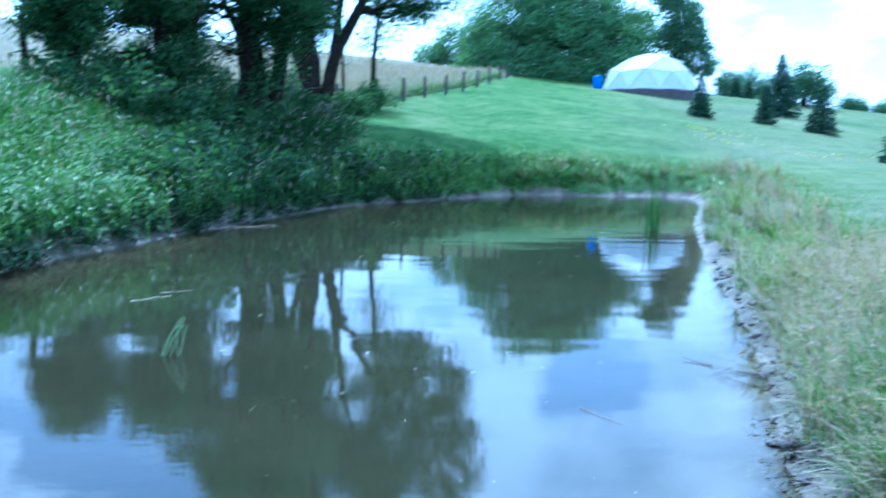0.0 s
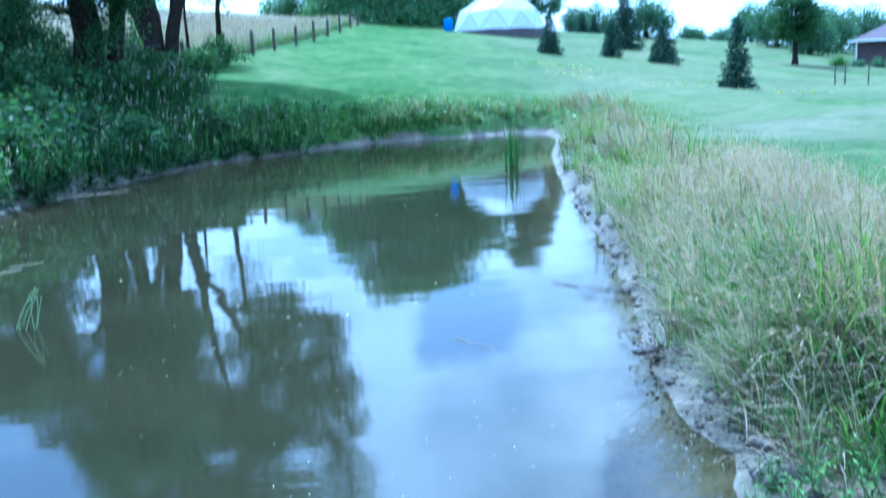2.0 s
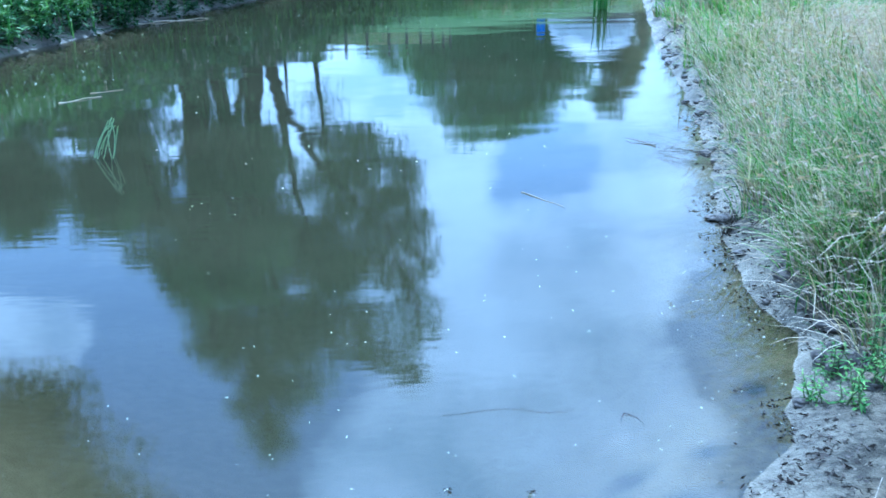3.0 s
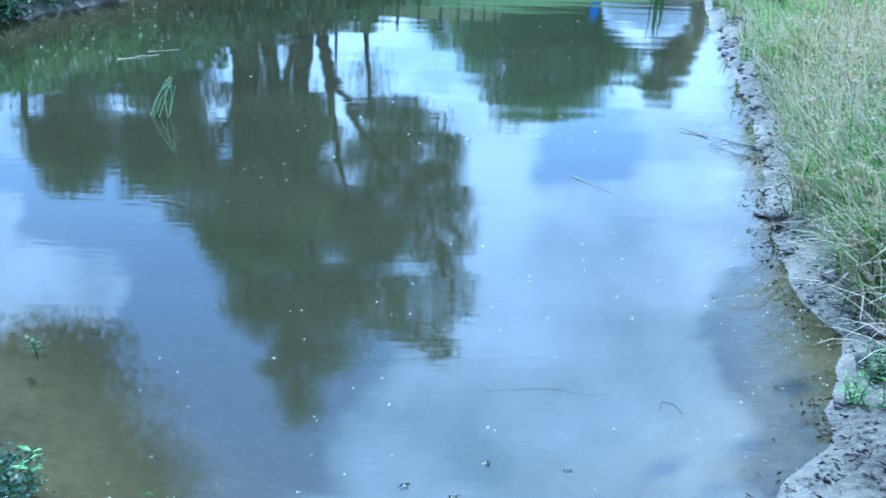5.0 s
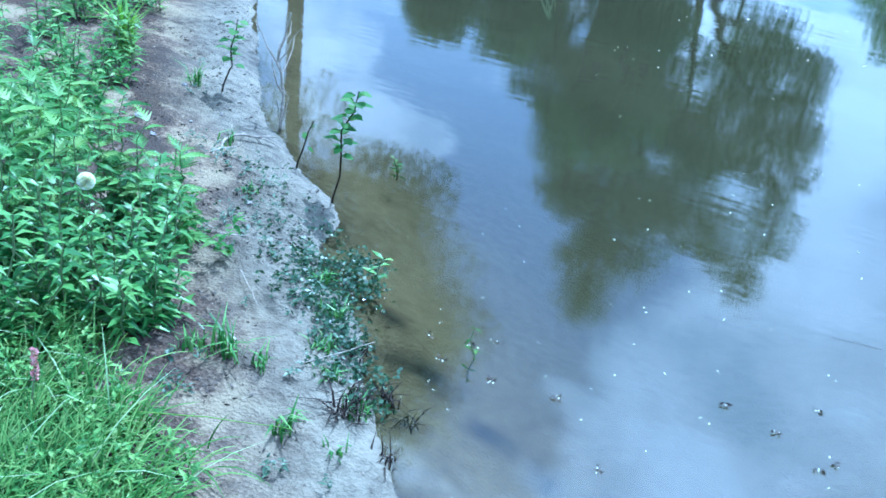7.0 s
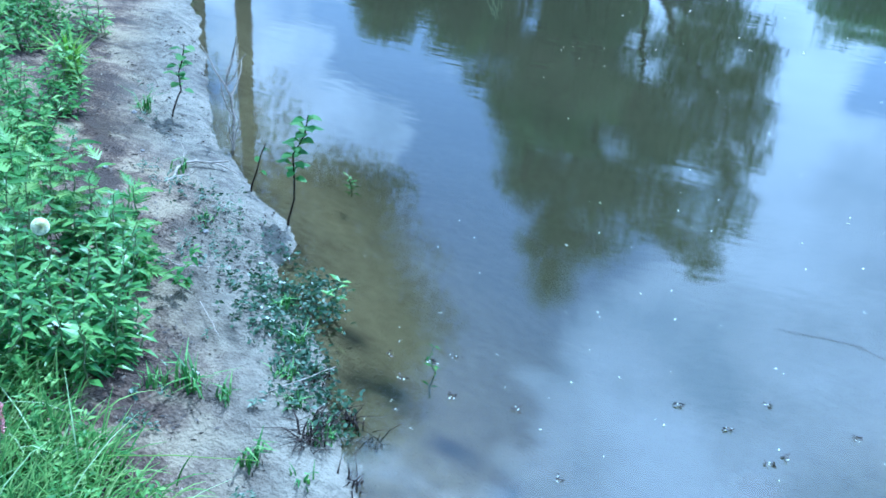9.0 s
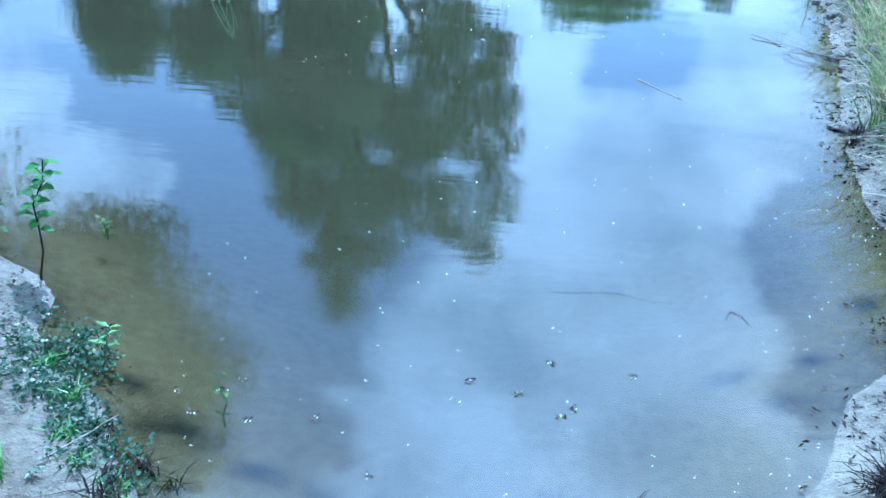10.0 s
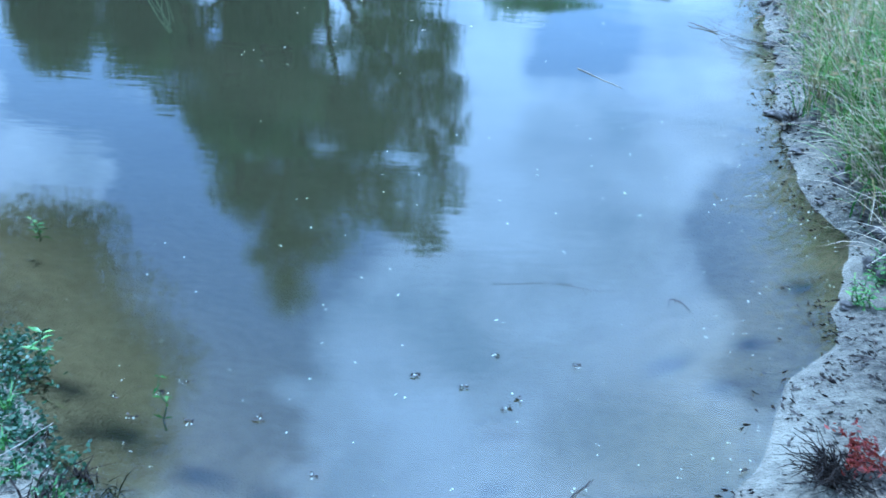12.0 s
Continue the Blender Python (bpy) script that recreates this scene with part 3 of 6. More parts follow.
def spruce_mesh(seed, height, width):
    rng = np.random.default_rng(seed)
    wood, needles = [tube([(0, 0, 0), (0, 0, height * 0.5), (0, 0, height)], [height * 0.022, height * 0.012, 0.006], 6)], []
    levels = int(height * 7)
    for k in range(levels):
        s = (k + 0.3) / levels
        z = height * (0.05 + 0.93 * s)
        reach = width * 0.5 * (1 - s) ** 0.85 + 0.05
        num = int(7 + 6 * (1 - s))
        for q in range(num):
            a = 2 * np.pi * (q + rng.uniform(0, 0.9)) / num
            ln = reach * rng.uniform(0.75, 1.12)
            tip = np.array([math.cos(a) * ln, math.sin(a) * ln, z - ln * 0.22 + 0.12 * ln * rng.uniform(0, 1)])
            root = np.array([0, 0, z])
            if k % 2 == 0:
                wood.append(tube(np.linspace(root, tip, 3), [0.012, 0.008, 0.003], 4))
            m = max(4, int(ln * 13))
            c = root + (tip - root) * rng.uniform(0.15, 1.0, (m, 1))
            n = m * 4
            c = np.repeat(c, 4, 0) + rng.normal(0, 0.035, (n, 3)) * (1, 1, 0.6)
            d = np.array([math.cos(a), math.sin(a), 0.05]) + rng.normal(0, 0.6, (n, 3)) * (1, 1, 0.5)
            d /= np.linalg.norm(d, axis=1, keepdims=True)
            e = np.cross(d, rng.normal(0, 1, (n, 3)))
            e /= np.linalg.norm(e, axis=1, keepdims=True)
            ln2 = rng.uniform(0.06, 0.13, (n, 1))
            needles.append(np.stack([c - d * ln2, c + e * 0.03, c + d * ln2, c - e * 0.03], 1).reshape(-1, 3))
    v = np.concatenate(needles)
    return join(wood), (v, np.arange(len(v)).reshape(-1, 4))


def spruce(seed, place, height, width, label):
    tree = thing("spruce_tree", place, label, "tree", "young spruces on the lawn")
    (v, f), (nv, nf) = spruce_mesh(seed, height, width)
    piece("trunk", v, f, M_BARK, tree, smooth=True)
    piece("crown", nv, nf, M_SPRUCE, tree)
    return tree


def at_polar(az, dist, sink=0.05):
    x, y = polar(az, dist)
    return x, y, on_ground(x, y) - sink


def shrink(rows, k):
    return [tuple(k * q for q in row) for row in rows]


RNG = np.random.default_rng(7)

# the old trees on the far left bank
base = at_polar(-12.2, 31)
leafy_tree("old_tree", 11, base,
           [[(0, 0, -0.3, .6), (-0.05, 0, 1.0, .48), (-0.1, 0, 4, .4), (-0.35, 0.2, 7.5, .3), (-0.2, 0.1, 10.5, .12)], [(0.55, 0.3, -0.3, .3), (1.0, 0.3, 3.4, .22), (1.8, 0.4, 7.0, .15), (2.3, 0.5, 9.4, .08)],
            [(-0.1, 0.1, 2.6, .18), (-1.0, 0.3, 4.2, .12), (-2.2, 0.4, 6.6, .07)], [(0.0, 0, 3.4, .2), (0.7, -0.4, 4.8, .14), (1.6, -0.6, 6.6, .08)]],
           blob_crown(RNG, 34, (-0.3, 0, 7.2), (2.7, 2.6, 3.4), 0.62) + blob_crown(RNG, 12, (0.9, -0.6, 3.9), (1.9, 0.8, 1.0), 0.5) + blob_crown(RNG, 9, (-1.9, -0.4, 4.4), (1.0, 0.8, 1.2), 0.5)
           # the last five lobes reach forward, added to throw shade on the bank
           + [(0.9, -0.7, 2.3, .45, .4, .5), (1.4, -0.6, 3.0, .5, .4, .5), (2.3, -0.5, 3.4, .5, .5, .6), (-0.8, -0.7, 2.6, .45, .4, .5), (0.5, -.8, 1.5, .5, .4, .5), (0.2, -2.8, 6.2, 1, 1, .6), (1.8, -2.4, 5.8, .9, 1, .6), (1.0, -4.6, 6.2, 1, 1.1, .6), (2.4, -4.0, 5.6, .8, 1, .6), (1.6, -6.2, 5.8, .9, 1, .6)],
           0.058, 34, 1700, M_TREE_DARK,
           "tall old leafy tree with thick dark trunks on the pond bank", group="old trees on the bank", spread=.24)
base = at_polar(-8.5, 40)
leafy_tree("old_tree", 12, base,
           [[(0, 0, -0.3, .46), (-0.3, 0, 4, .38), (-0.5, 0.2, 10, .26), (-0.8, 0.1, 18, .08)], [(0.35, 0.1, -0.3, .34), (0.95, 0, 2.6, .27), (2.3, 0, 5.2, .18), (3.9, 0, 7.2, .12), (5.6, 0, 9.2, .05)],
            [(0.95, 0, 2.6, .2), (1.25, -0.2, 5.4, .15), (1.9, 0, 9.5, .07)], [(-0.1, 0, 0.9, .26), (-0.8, 0.2, 2.6, .2), (-1.7, 0.2, 6, .14), (-2.2, 0.2, 9, .08)],
            [(2.3, 0, 5.2, .11), (3.6, 0.3, 6.2, .08), (5.0, 0.4, 7.0, .04)], [(3.0, 0, 6.1, .1), (4.6, -0.3, 7.4, .07), (6.2, -0.4, 8.6, .03)]],
           blob_crown(RNG, 46, (0.4, 0, 12), (4.8, 4.0, 5.2), 1.05) + blob_crown(RNG, 30, (-0.4, -0.4, 6.4), (2.7, 1.8, 2.3), 0.6)
           + [(-0.8, 0, 17.6, 1.9, 1.7, 1.6), (-0.7, 0, 19.4, 1.3, 1.2, 1.3), (0.9, 0, 16.4, 2.0, 1.8, 1.7), (2.5, 0, 6.2, .6, .7, .6), (3.2, 0, 4.8, .6, .6, .5), (4.0, .2, 4.4, .6, .6, .5), (4.8, .2, 4.7, .7, .7, .6), (5.6, .2, 5.3, .8, .7, .6), (6.3, .2, 6.0, .7, .7, .6), (4.4, .2, 5.6, .7, .7, .6), (3.6, .2, 5.6, .6, .7, .5), (3.4, .2, 6.3, .7, .7, .6), (4.3, .1, 6.4, .7, .7, .6), (5.2, 0, 6.9, .7, .7, .6), (2.9, -.2, 7.4, .7, .7, .6), (6.4, 0, 7.0, .6, .6, .6), (3.6, 0, 7.6, .7, .8, .7),
              (4.6, 0, 7.6, .8, .8, .7), (5.8, 0, 7.4, .7, .8, .7), (6.6, 0, 8.4, .8, .8, .8), (5.6, 0, 8.8, .9, .9, .8), (2.8, .3, 8.6, .8, .8, .8), (4.2, .3, 9.0, .9, .9, .8), (6.9, 0, 9.8, .9, .9, .9),
              (4.9, 0, 10.4, 1.1, 1.1, 1), (6.2, 0, 11.2, 1.1, 1.1, 1.1), (3.4, 0, 10.4, 1.1, 1.1, 1), (6.8, 0, 13, 1.1, 1.1, 1.2), (5.6, 0, 15, 1.3, 1.3, 1.4), (6.4, 0, 16.2, .9, .9, .9), (-2.2, 0, 4.6, .6, .6, .6), (-3.0, 0, 8.5, 1.0, 1.0, 1.0), (-3.2, 0, 13.6, 1.2, 1.2, 1.4),
              (0.4, -.6, 3.9, .5, .5, .6), (-0.8, -.6, 3.4, .5, .5, .6), (-1.9, -.5, 3.6, .6, .5, .6)],
           0.07, 36, 3900, M_TREE_DARK, "tallest old leafy tree, forked low into leaning dark trunks", group="old trees on the bank", spread=.32, focus=(9.8, 2.0))
base = at_polar(-17.2, 29)
leafy_tree("old_tree", 13, base,
           [shrink(line, .77) for line in ([(0, 0, -0.3, .4), (-0.2, 0, 4, .3), (0.2, 0.2, 6.4, .1)], [(0, 0.1, 1.8, .2), (1.0, 0.2, 3.6, .16), (1.4, 0.3, 6.2, .07)])],
           shrink(blob_crown(RNG, 26, (-0.3, 0, 5.2), (2.4, 2.6, 2.1), 0.7) + blob_crown(RNG, 16, (0.1, -0.5, 2.9), (2.6, 1.4, 1.3), .6), .77), 0.055, 34, 900, M_TREE_DARK,
           "leafy tree with a dark trunk among bank weeds", group="old trees on the bank", spread=.22)
base = at_polar(-22.5, 28)
leafy_tree("old_tree", 14, base,
           [shrink(line, .76) for line in ([(0, 0, -0.3, .34), (0.2, 0, 3, .24), (0.3, 0.2, 5.0, .08)], [(-1.6, 0.3, -0.3, .16), (-1.9, 0.3, 2.4, .13), (-1.6, 0.2, 4.6, .07)])],
           shrink(blob_crown(RNG, 22, (-0.2, 0, 3.7), (1.9, 2.2, 1.5), 0.7) + blob_crown(RNG, 14, (0, -0.5, 2.9), (2.8, 1.4, 1.3), .65), .76), 0.055, 32, 800, M_TREE_DARK,
           "leafy tree with thin dark trunks among bank weeds", group="old trees on the bank", spread=.22)
base = at_polar(-34.9, 15)
leafy_tree("old_tree", 15, base,
           [[(0, 0, -0.2, .17), (0.1, 0, 4, .15), (0.0, 0.1, 7, .1), (0.2, 0, 9, .05)], [(0.75, 0.2, -0.2, .14), (0.9, 0.2, 4, .12), (1.2, 0.1, 7.4, .07)]],
           blob_crown(RNG, 16, (0.3, 0, 8.2), (2.0, 2.4, 1.8), 1.0) + [(-0.1, 0.3, 4.4, .5, .5, .6), (0.9, 0.3, 5.2, .5, .5, .6), (-0.2, 0.2, 3.0, .35, .4, .5), (1.1, 0.2, 3.6, .35, .4, .5), (1.9, 0.3, 4.6, .8, .8, .6), (2.3, 0.3, 5.4, 1.0, 1, .8), (2.1, 0.4, 6.4, 1.1, 1, .8), (2.9, 0.4, 7.2, 1.1, 1.1, .9), (2.3, 0.5, 8.0, 1.2, 1.1, .9), (3.1, 0.5, 8.6, 1.0, 1.1, .8), (2.0, 1.9, 5.6, 1.0, 1, .9), (2.4, 2.0, 7.0, 1.2, 1, 1), (2.2, 2.2, 8.4, 1.2, 1, 1), (1.0, 1.8, 9.2, 1.3, 1, 1), (3.3, 1.6, 7.8, .9, .9, .9), (0.6, -1.2, 6.6, 1, 1, .8)], 0.045, 190, 600, M_TREE_DARK,
           "tall leafy tree with two bare slender trunks beside the pond", group="old trees on the bank")
base = at_polar(-5.0, 47)
leafy_tree("slender_tree", 16, base,
           [[(0, 0, -0.2, .16), (0.2, 0, 2.4, .13), (0.4, 0, 5.0, .08), (0.6, 0, 7.6, .03)]],
           [(0.3, 0, 3.0, .8, .7, .6), (0.6, 0, 4.2, .9, .8, .7), (0.2, 0, 5.2, .9, .8, .6), (0.6, 0, 6.4, 1.0, .9, .6), (0.4, 0, 7.4, .8, .8, .6)], 0.08, 26, 70, M_TREE_DARK,
           "slender tree with sparse leaves near the fence")

# trees on the hill
base = at_polar(6.4, 95)
big = [(0, 0, 6.6, 5.5, 5, 4.2), (-4.5, 0, 5.4, 4.5, 4, 3.8), (3.6, 1, 5.4, 4.5, 4, 3.8), (-2.2, 0, 9.6, 3.8, 4, 2.6), (1.8, 0, 8.6, 3.8, 4, 2.6), (-7, 0, 3.5, 3, 3, 2.5),
       (6, 0, 3.5, 3.2, 3, 3), (0, -2, 3.5, 5, 4, 3), (-3.5, -2, 3, 4, 3, 2.5), (4, -2, 3, 4, 3, 2.5), (7.6, 0, 6, 2, 2, 2), (-2, -3, 1.2, 4, 2.5, 1.6), (3, -3, 1.2, 4, 2.5, 1.6), (6.5, -2, 1.2, 2.5, 2, 1.6)]
leafy_tree("broad_tree", 21, base, [[(0, 0, 0, .6), (0, 0, 4, .45), (0, 0, 9, .2)]], big + [(-6, -3, 1.0, 3, 2, 1.4), (0, -3.5, .6, 4, 2, 1.2), (-8.5, -1, 1.6, 2, 2, 1.5), (5, -4, 0, 3, 2, 1.3), (8, -3, 0, 2.5, 2, 1.4), (1, -4.5, 0, 3, 2, 1.2), (-4, -4, 0, 3, 2, 1.2)], 0.16, 90, 820, M_TREE,
           "broad dense green tree on the hill beside the dome", spread=(.75, .75, .5), twigs=False)
base = at_polar(0.6, 104)
leafy_tree("hedge_tree", 22, base, [[(0, 0, 0, .3), (0, 0, 3, .2), (0, 0, 5, .1)]],
           [(0, 0, 2.5, 3.5, 2.5, 2.5), (3.4, 0, 3.2, 3, 2.5, 2.8), (-3.0, 0, 1.6, 2.4, 2, 1.6)], 0.15, 90, 140, M_TREE, "low bushy green tree at the field edge", spread=0.6, twigs=False)
base = at_polar(13.6, 122)
leafy_tree("tall_tree", 23, base, [[(0, 0, 0, .5), (0, 0, 6, .35), (0, 0, 13, .15)]],
           [(-0.6, 0, 13.2, 2.4, 2.2, 2.0), (0.6, 0, 10.8, 2.6, 2.4, 2.2), (1.6, 0, 8, 3.0, 2.6, 2.4), (2.6, 0, 5, 2.8, 2.4, 2.2), (-1.0, 0, 8, 2, 2, 2), (-4.5, 0, 7, 2.4, 2, 2.4), (-6, 0, 4.5, 3, 2, 2.6)],
           0.16, 110, 260, M_TREE_FAR, "tall dark tree behind the dome", spread=(.6, .6, .45), twigs=False)
base = at_polar(29.4, 75)
leafy_tree("pin_oak", 24, base, [[(0, 0, 0, .2), (0, 0, 3, .15), (0, 0, 6.6, .05)]],
           [(0, 0, 6.3, .7, .7, .7), (0, 0, 5.4, 1.2, 1.1, .6), (-.3, 0, 4.5, 1.7, 1.5, .6), (.3, 0, 3.6, 2.0, 1.8, .6), (0, 0, 2.8, 2.1, 1.9, .5), (1.2, 0, 4.1, .9, .9, .4), (-1.3, 0, 3.3, .9, .9, .4), (0, 0, 2.1, 1.6, 1.5, .4)],
           0.08, 70, 260, M_TREE_DARK, "young tree with a layered open crown on the lawn", spread=(.3, .3, .16))
for k, (az, dist, h) in enumerate([(17.0, 125, 4.5), (18.2, 130, 5.5), (21.0, 96, 4.2), (23.6, 140, 3.6), (25.4, 140, 3.2), (27.0, 110, 4.0), (28.4, 100, 4.6), (31.2, 98, 4.2),
                                   (33.0, 104, 4.9), (35.0, 106, 5.2), (37.5, 110, 5.6), (30.2, 90, 3.4)]):
    w = h * 0.62
    leafy_tree("distant_tree", 40 + k, at_polar(az, dist), [[(0, 0, 0, .25), (0, 0, h * 0.4, .18), (0, 0, h * 0.8, .06)]],
               [(0, 0, h * 0.68, w * 0.7, w * 0.7, h * 0.3), (-w * 0.5, 0, h * 0.45, w * 0.55, w * 0.5, h * 0.3), (w * 0.5, 0.3, h * 0.42, w * 0.6, w * 0.5, h * 0.3), (0.2, -0.3, h * 0.28, w * 0.8, w * 0.5, h * 0.24)],
               0.13, 80, 80, M_TREE_FAR, "distant bushy green tree on the skyline", group="distant trees", spread=0.5, twigs=False)
for az, dist, h, w, words in [(15.2, 63, 2.75, 1.95, "small dark green young spruce beside the dome"), (18.9, 64, 2.6, 1.7, "small dark green young spruce on the lawn"),
                              (19.7, 76, 5.0, 3.6, "tallest dark green young spruce on the lawn"), (22.0, 62, 2.95, 2.4, "young spruce with wide open branches on the lawn"),
                              (26.2, 45, 3.35, 1.75, "slim dark young spruce standing alone low on the lawn"), (17.2, 100, 2.4, 1.4, "far small spruce near the skyline"),
                              (17.9, 102, 2.2, 1.4, "far small spruce near the skyline")]:
    spruce(int(az * 10), at_polar(az, dist), h, w, words)


# ---- dome, fence, house ----
M_PANEL, _t, _o = material("dome_glazing")
_v = coords(_t)
_p = node(_t, "ShaderNodeBsdfPrincipled", Roughness=0.35)
_t.links.new(ramp_node(_t, noise_tex(_t, _v, 1.2, 4), [(0.3, (0.7, 0.73, 0.76)), (0.7, (0.85, 0.86, 0.87))]), _p.inputs["Base Color"])
_tr = node(_t, "ShaderNodeBsdfTranslucent", Color=(0.8, 0.84, 0.88, 1))
_m = _t.nodes.new("ShaderNodeMixShader")
_m.inputs[0].default_value = 0.45
_t.links.new(_p.outputs[0], _m.inputs[1])
_t.links.new(_tr.outputs[0], _m.inputs[2])
_t.links.new(_m.outputs[0], _o.inputs[0])
M_STRUT = surface("dome_strut", (0.48, 0.5, 0.52), (0.6, 0.62, 0.65), 6, 0.6, 0.1)
M_SKIRT = surface("dome_skirt_boards", (0.05, 0.04, 0.045), (0.12, 0.1, 0.1), 4, 0.85, 0.3)
M_BLUE = surface("blue_plastic", (0.01, 0.10, 0.45), (0.02, 0.16, 0.62), 3, 0.4, 0.05)
M_WALL = surface("dark_brown_cladding", (0.05, 0.035, 0.04), (0.10, 0.07, 0.075), 5, 0.8, 0.3)
M_ROOF = surface("mauve_roof_shingles", (0.075, 0.058, 0.06), (0.13, 0.1, 0.105), 6, 0.85, 0.5)
M_WHITE = surface("white_paint", (0.68, 0.68, 0.68), (0.8, 0.8, 0.8), 5, 0.5, 0.05)
M_GLASS, _t, _o = material("house_glass")
_p = node(_t, "ShaderNodeBsdfPrincipled", Roughness=0.03)
_p.inputs["Base Color"].default_value = (0.03, 0.035, 0.04, 1)
_p.inputs["Specular IOR Level"].default_value = 0.8
_t.links.new(_p.outputs[0], _o.inputs[0])


def box(sx, sy, sz, x=0.0, y=0.0, z=0.0, bevel=0.0):
    """A box standing on z, centred on x and y, with bevelled edges."""
    bm = bmesh.new()
    bmesh.ops.create_cube(bm, size=1.0)
    bmesh.ops.scale(bm, vec=(sx, sy, sz), verts=bm.verts)
    bmesh.ops.translate(bm, vec=(x, y, z + sz / 2), verts=bm.verts)
    if bevel:
        bmesh.ops.bevel(bm, geom=bm.edges[:], offset=bevel, segments=2, affect="EDGES")
    return bm


def build_dome():
    x, y = polar(12.15, 84)
    z = on_ground(x, y)
    dome = thing("geodesic_dome", (x, y, z - 0.2), "white geodesic greenhouse dome on a dark low base", "greenhouse")
    radius = 4.15
    v, f = tube([(0, 0, -0.5), (0, 0, 0.45)], [radius * 0.99, radius * 0.99], 20)
    piece("skirt", v, f, M_SKIRT, dome, "dark board skirt wall")
    bm = bmesh.new()
    bmesh.ops.create_icosphere(bm, subdivisions=2, radius=radius)
    flat = lambda q: Vector((q.x, q.y, max(q.z, 0) * 0.79 + 0.45))
    panels, struts = [], set()
    for face in bm.faces:
        if face.calc_center_median().z < 0.2:
            continue
        panels.append([flat(q.co) for q in face.verts])
        for e in face.edges:
            struts.add(tuple(sorted((q.co.to_tuple(3)) for q in e.verts)))
    bm.free()
    for tri in panels:
        mid = sum(tri, Vector()) / 3
        out = (tri[1] - tri[0]).cross(tri[2] - tri[0]).normalized() * 0.025
        inner = [q.lerp(mid, 0.03) for q in tri]
        vs = [q + out for q in inner] + [q - out for q in inner]
        bmp = bmesh.new()
        bv = [bmp.verts.new(q) for q in vs]
        bmp.faces.new(bv[:3])
        bmp.faces.new(bv[5:2:-1])
        for k in range(3):
            bmp.faces.new((bv[k], bv[k + 3], bv[(k + 1) % 3 + 3], bv[(k + 1) % 3]))
        part("panel", bmp, M_PANEL, dome)
    for a, b in sorted(struts):
        v, f = tube([flat(Vector(a)) * 1.002, flat(Vector(b)) * 1.002], [0.05, 0.05], 6)
        piece("strut", v, f, M_STRUT, dome)
    bx, by = polar(9.05, 82)
    tank = thing("water_barrel", (bx, by, on_ground(bx, by) - 0.03), "bright blue plastic barrel beside the dome", "barrel")
    v, f = tube([(0, 0, 0), (0, 0, 0.05), (0, 0, 0.35), (0, 0, 0.7), (0, 0, 1.02), (0, 0, 1.08), (0, 0, 1.085)], [0.33, 0.38, 0.4, 0.4, 0.38, 0.33, 0.01], 16)
    piece("drum", v, f, M_BLUE, tank, smooth=True)
    v, f = tube([(0.15, 0, 1.08), (0.15, 0, 1.14), (0.15, 0, 1.142)], [0.06, 0.06, 0.005], 10)
    piece("bung", v, f, M_WHITE, tank, "pale screw bung")


def build_fence():
    fence = thing("field_fence", (0, 0, 0), "line of weathered dark wooden posts with wire", "fence")
    rng = np.random.default_rng(3)
    tops = []
    for az, dist in [(-9.6, 37.5), (-7.0, 42), (-4.7, 47), (-2.9, 51), (-1.6, 54.5), (-0.3, 58.5), (0.8, 63), (1.65, 67.5), (2.4, 72), (3.05, 77), (3.5, 81)]:
        x, y = polar(az, dist)
        z = on_ground(x, y)
        h = 1.25 * rng.uniform(0.95, 1.08)
        lean = rng.normal(0, 0.03, 2)
        r = rng.uniform(0.085, 0.105)
        v, f = tube([(x, y, z - 0.3), (x + lean[0] * 0.5, y + lean[1] * 0.5, z + h * 0.5), (x + lean[0], y + lean[1], z + h), (x + lean[0], y + lean[1], z + h + 0.02)],
                    [r * 1.05, r, r * 0.95, 0.01], 8)
        piece("post", v, f, M_POST, fence)
        tops.append((x, y, z))
    for level in (0.35, 0.7, 1.05):
        v, f = tube([(x, y - 0.08, z + level) for x, y, z in tops], [0.008] * len(tops), 4)
        piece("wire", v, f, M_WIRE, fence)
    x, y = polar(-6.7, 43)
    z = on_ground(x, y)
    snag = thing("dead_snag", (x, y, z - 0.1), "bare grey dead trunk standing near the fence", "dead tree")
    sets = [tube([(0, 0, 0), (0.03, 0, 1.4), (0.0, 0, 2.4), (0.05, 0, 3.1)], [0.1, 0.08, 0.06, 0.02], 7)]
    for z0, dx, dz in ((2.7, -1.1, 0.25), (2.5, -1.4, 0.1), (2.2, -0.9, 0.3), (2.9, -0.7, 0.35), (2.0, 0.5, 0.3)):
        sets.append(tube(bend(rng, (0, 0, z0), (dx, 0.1, z0 + dz), 5, 0.05, 0.1), [0.03, 0.025, 0.02, 0.012, 0.006], 5))
    piece("trunk", *join(sets), M_BARK, snag, smooth=True)


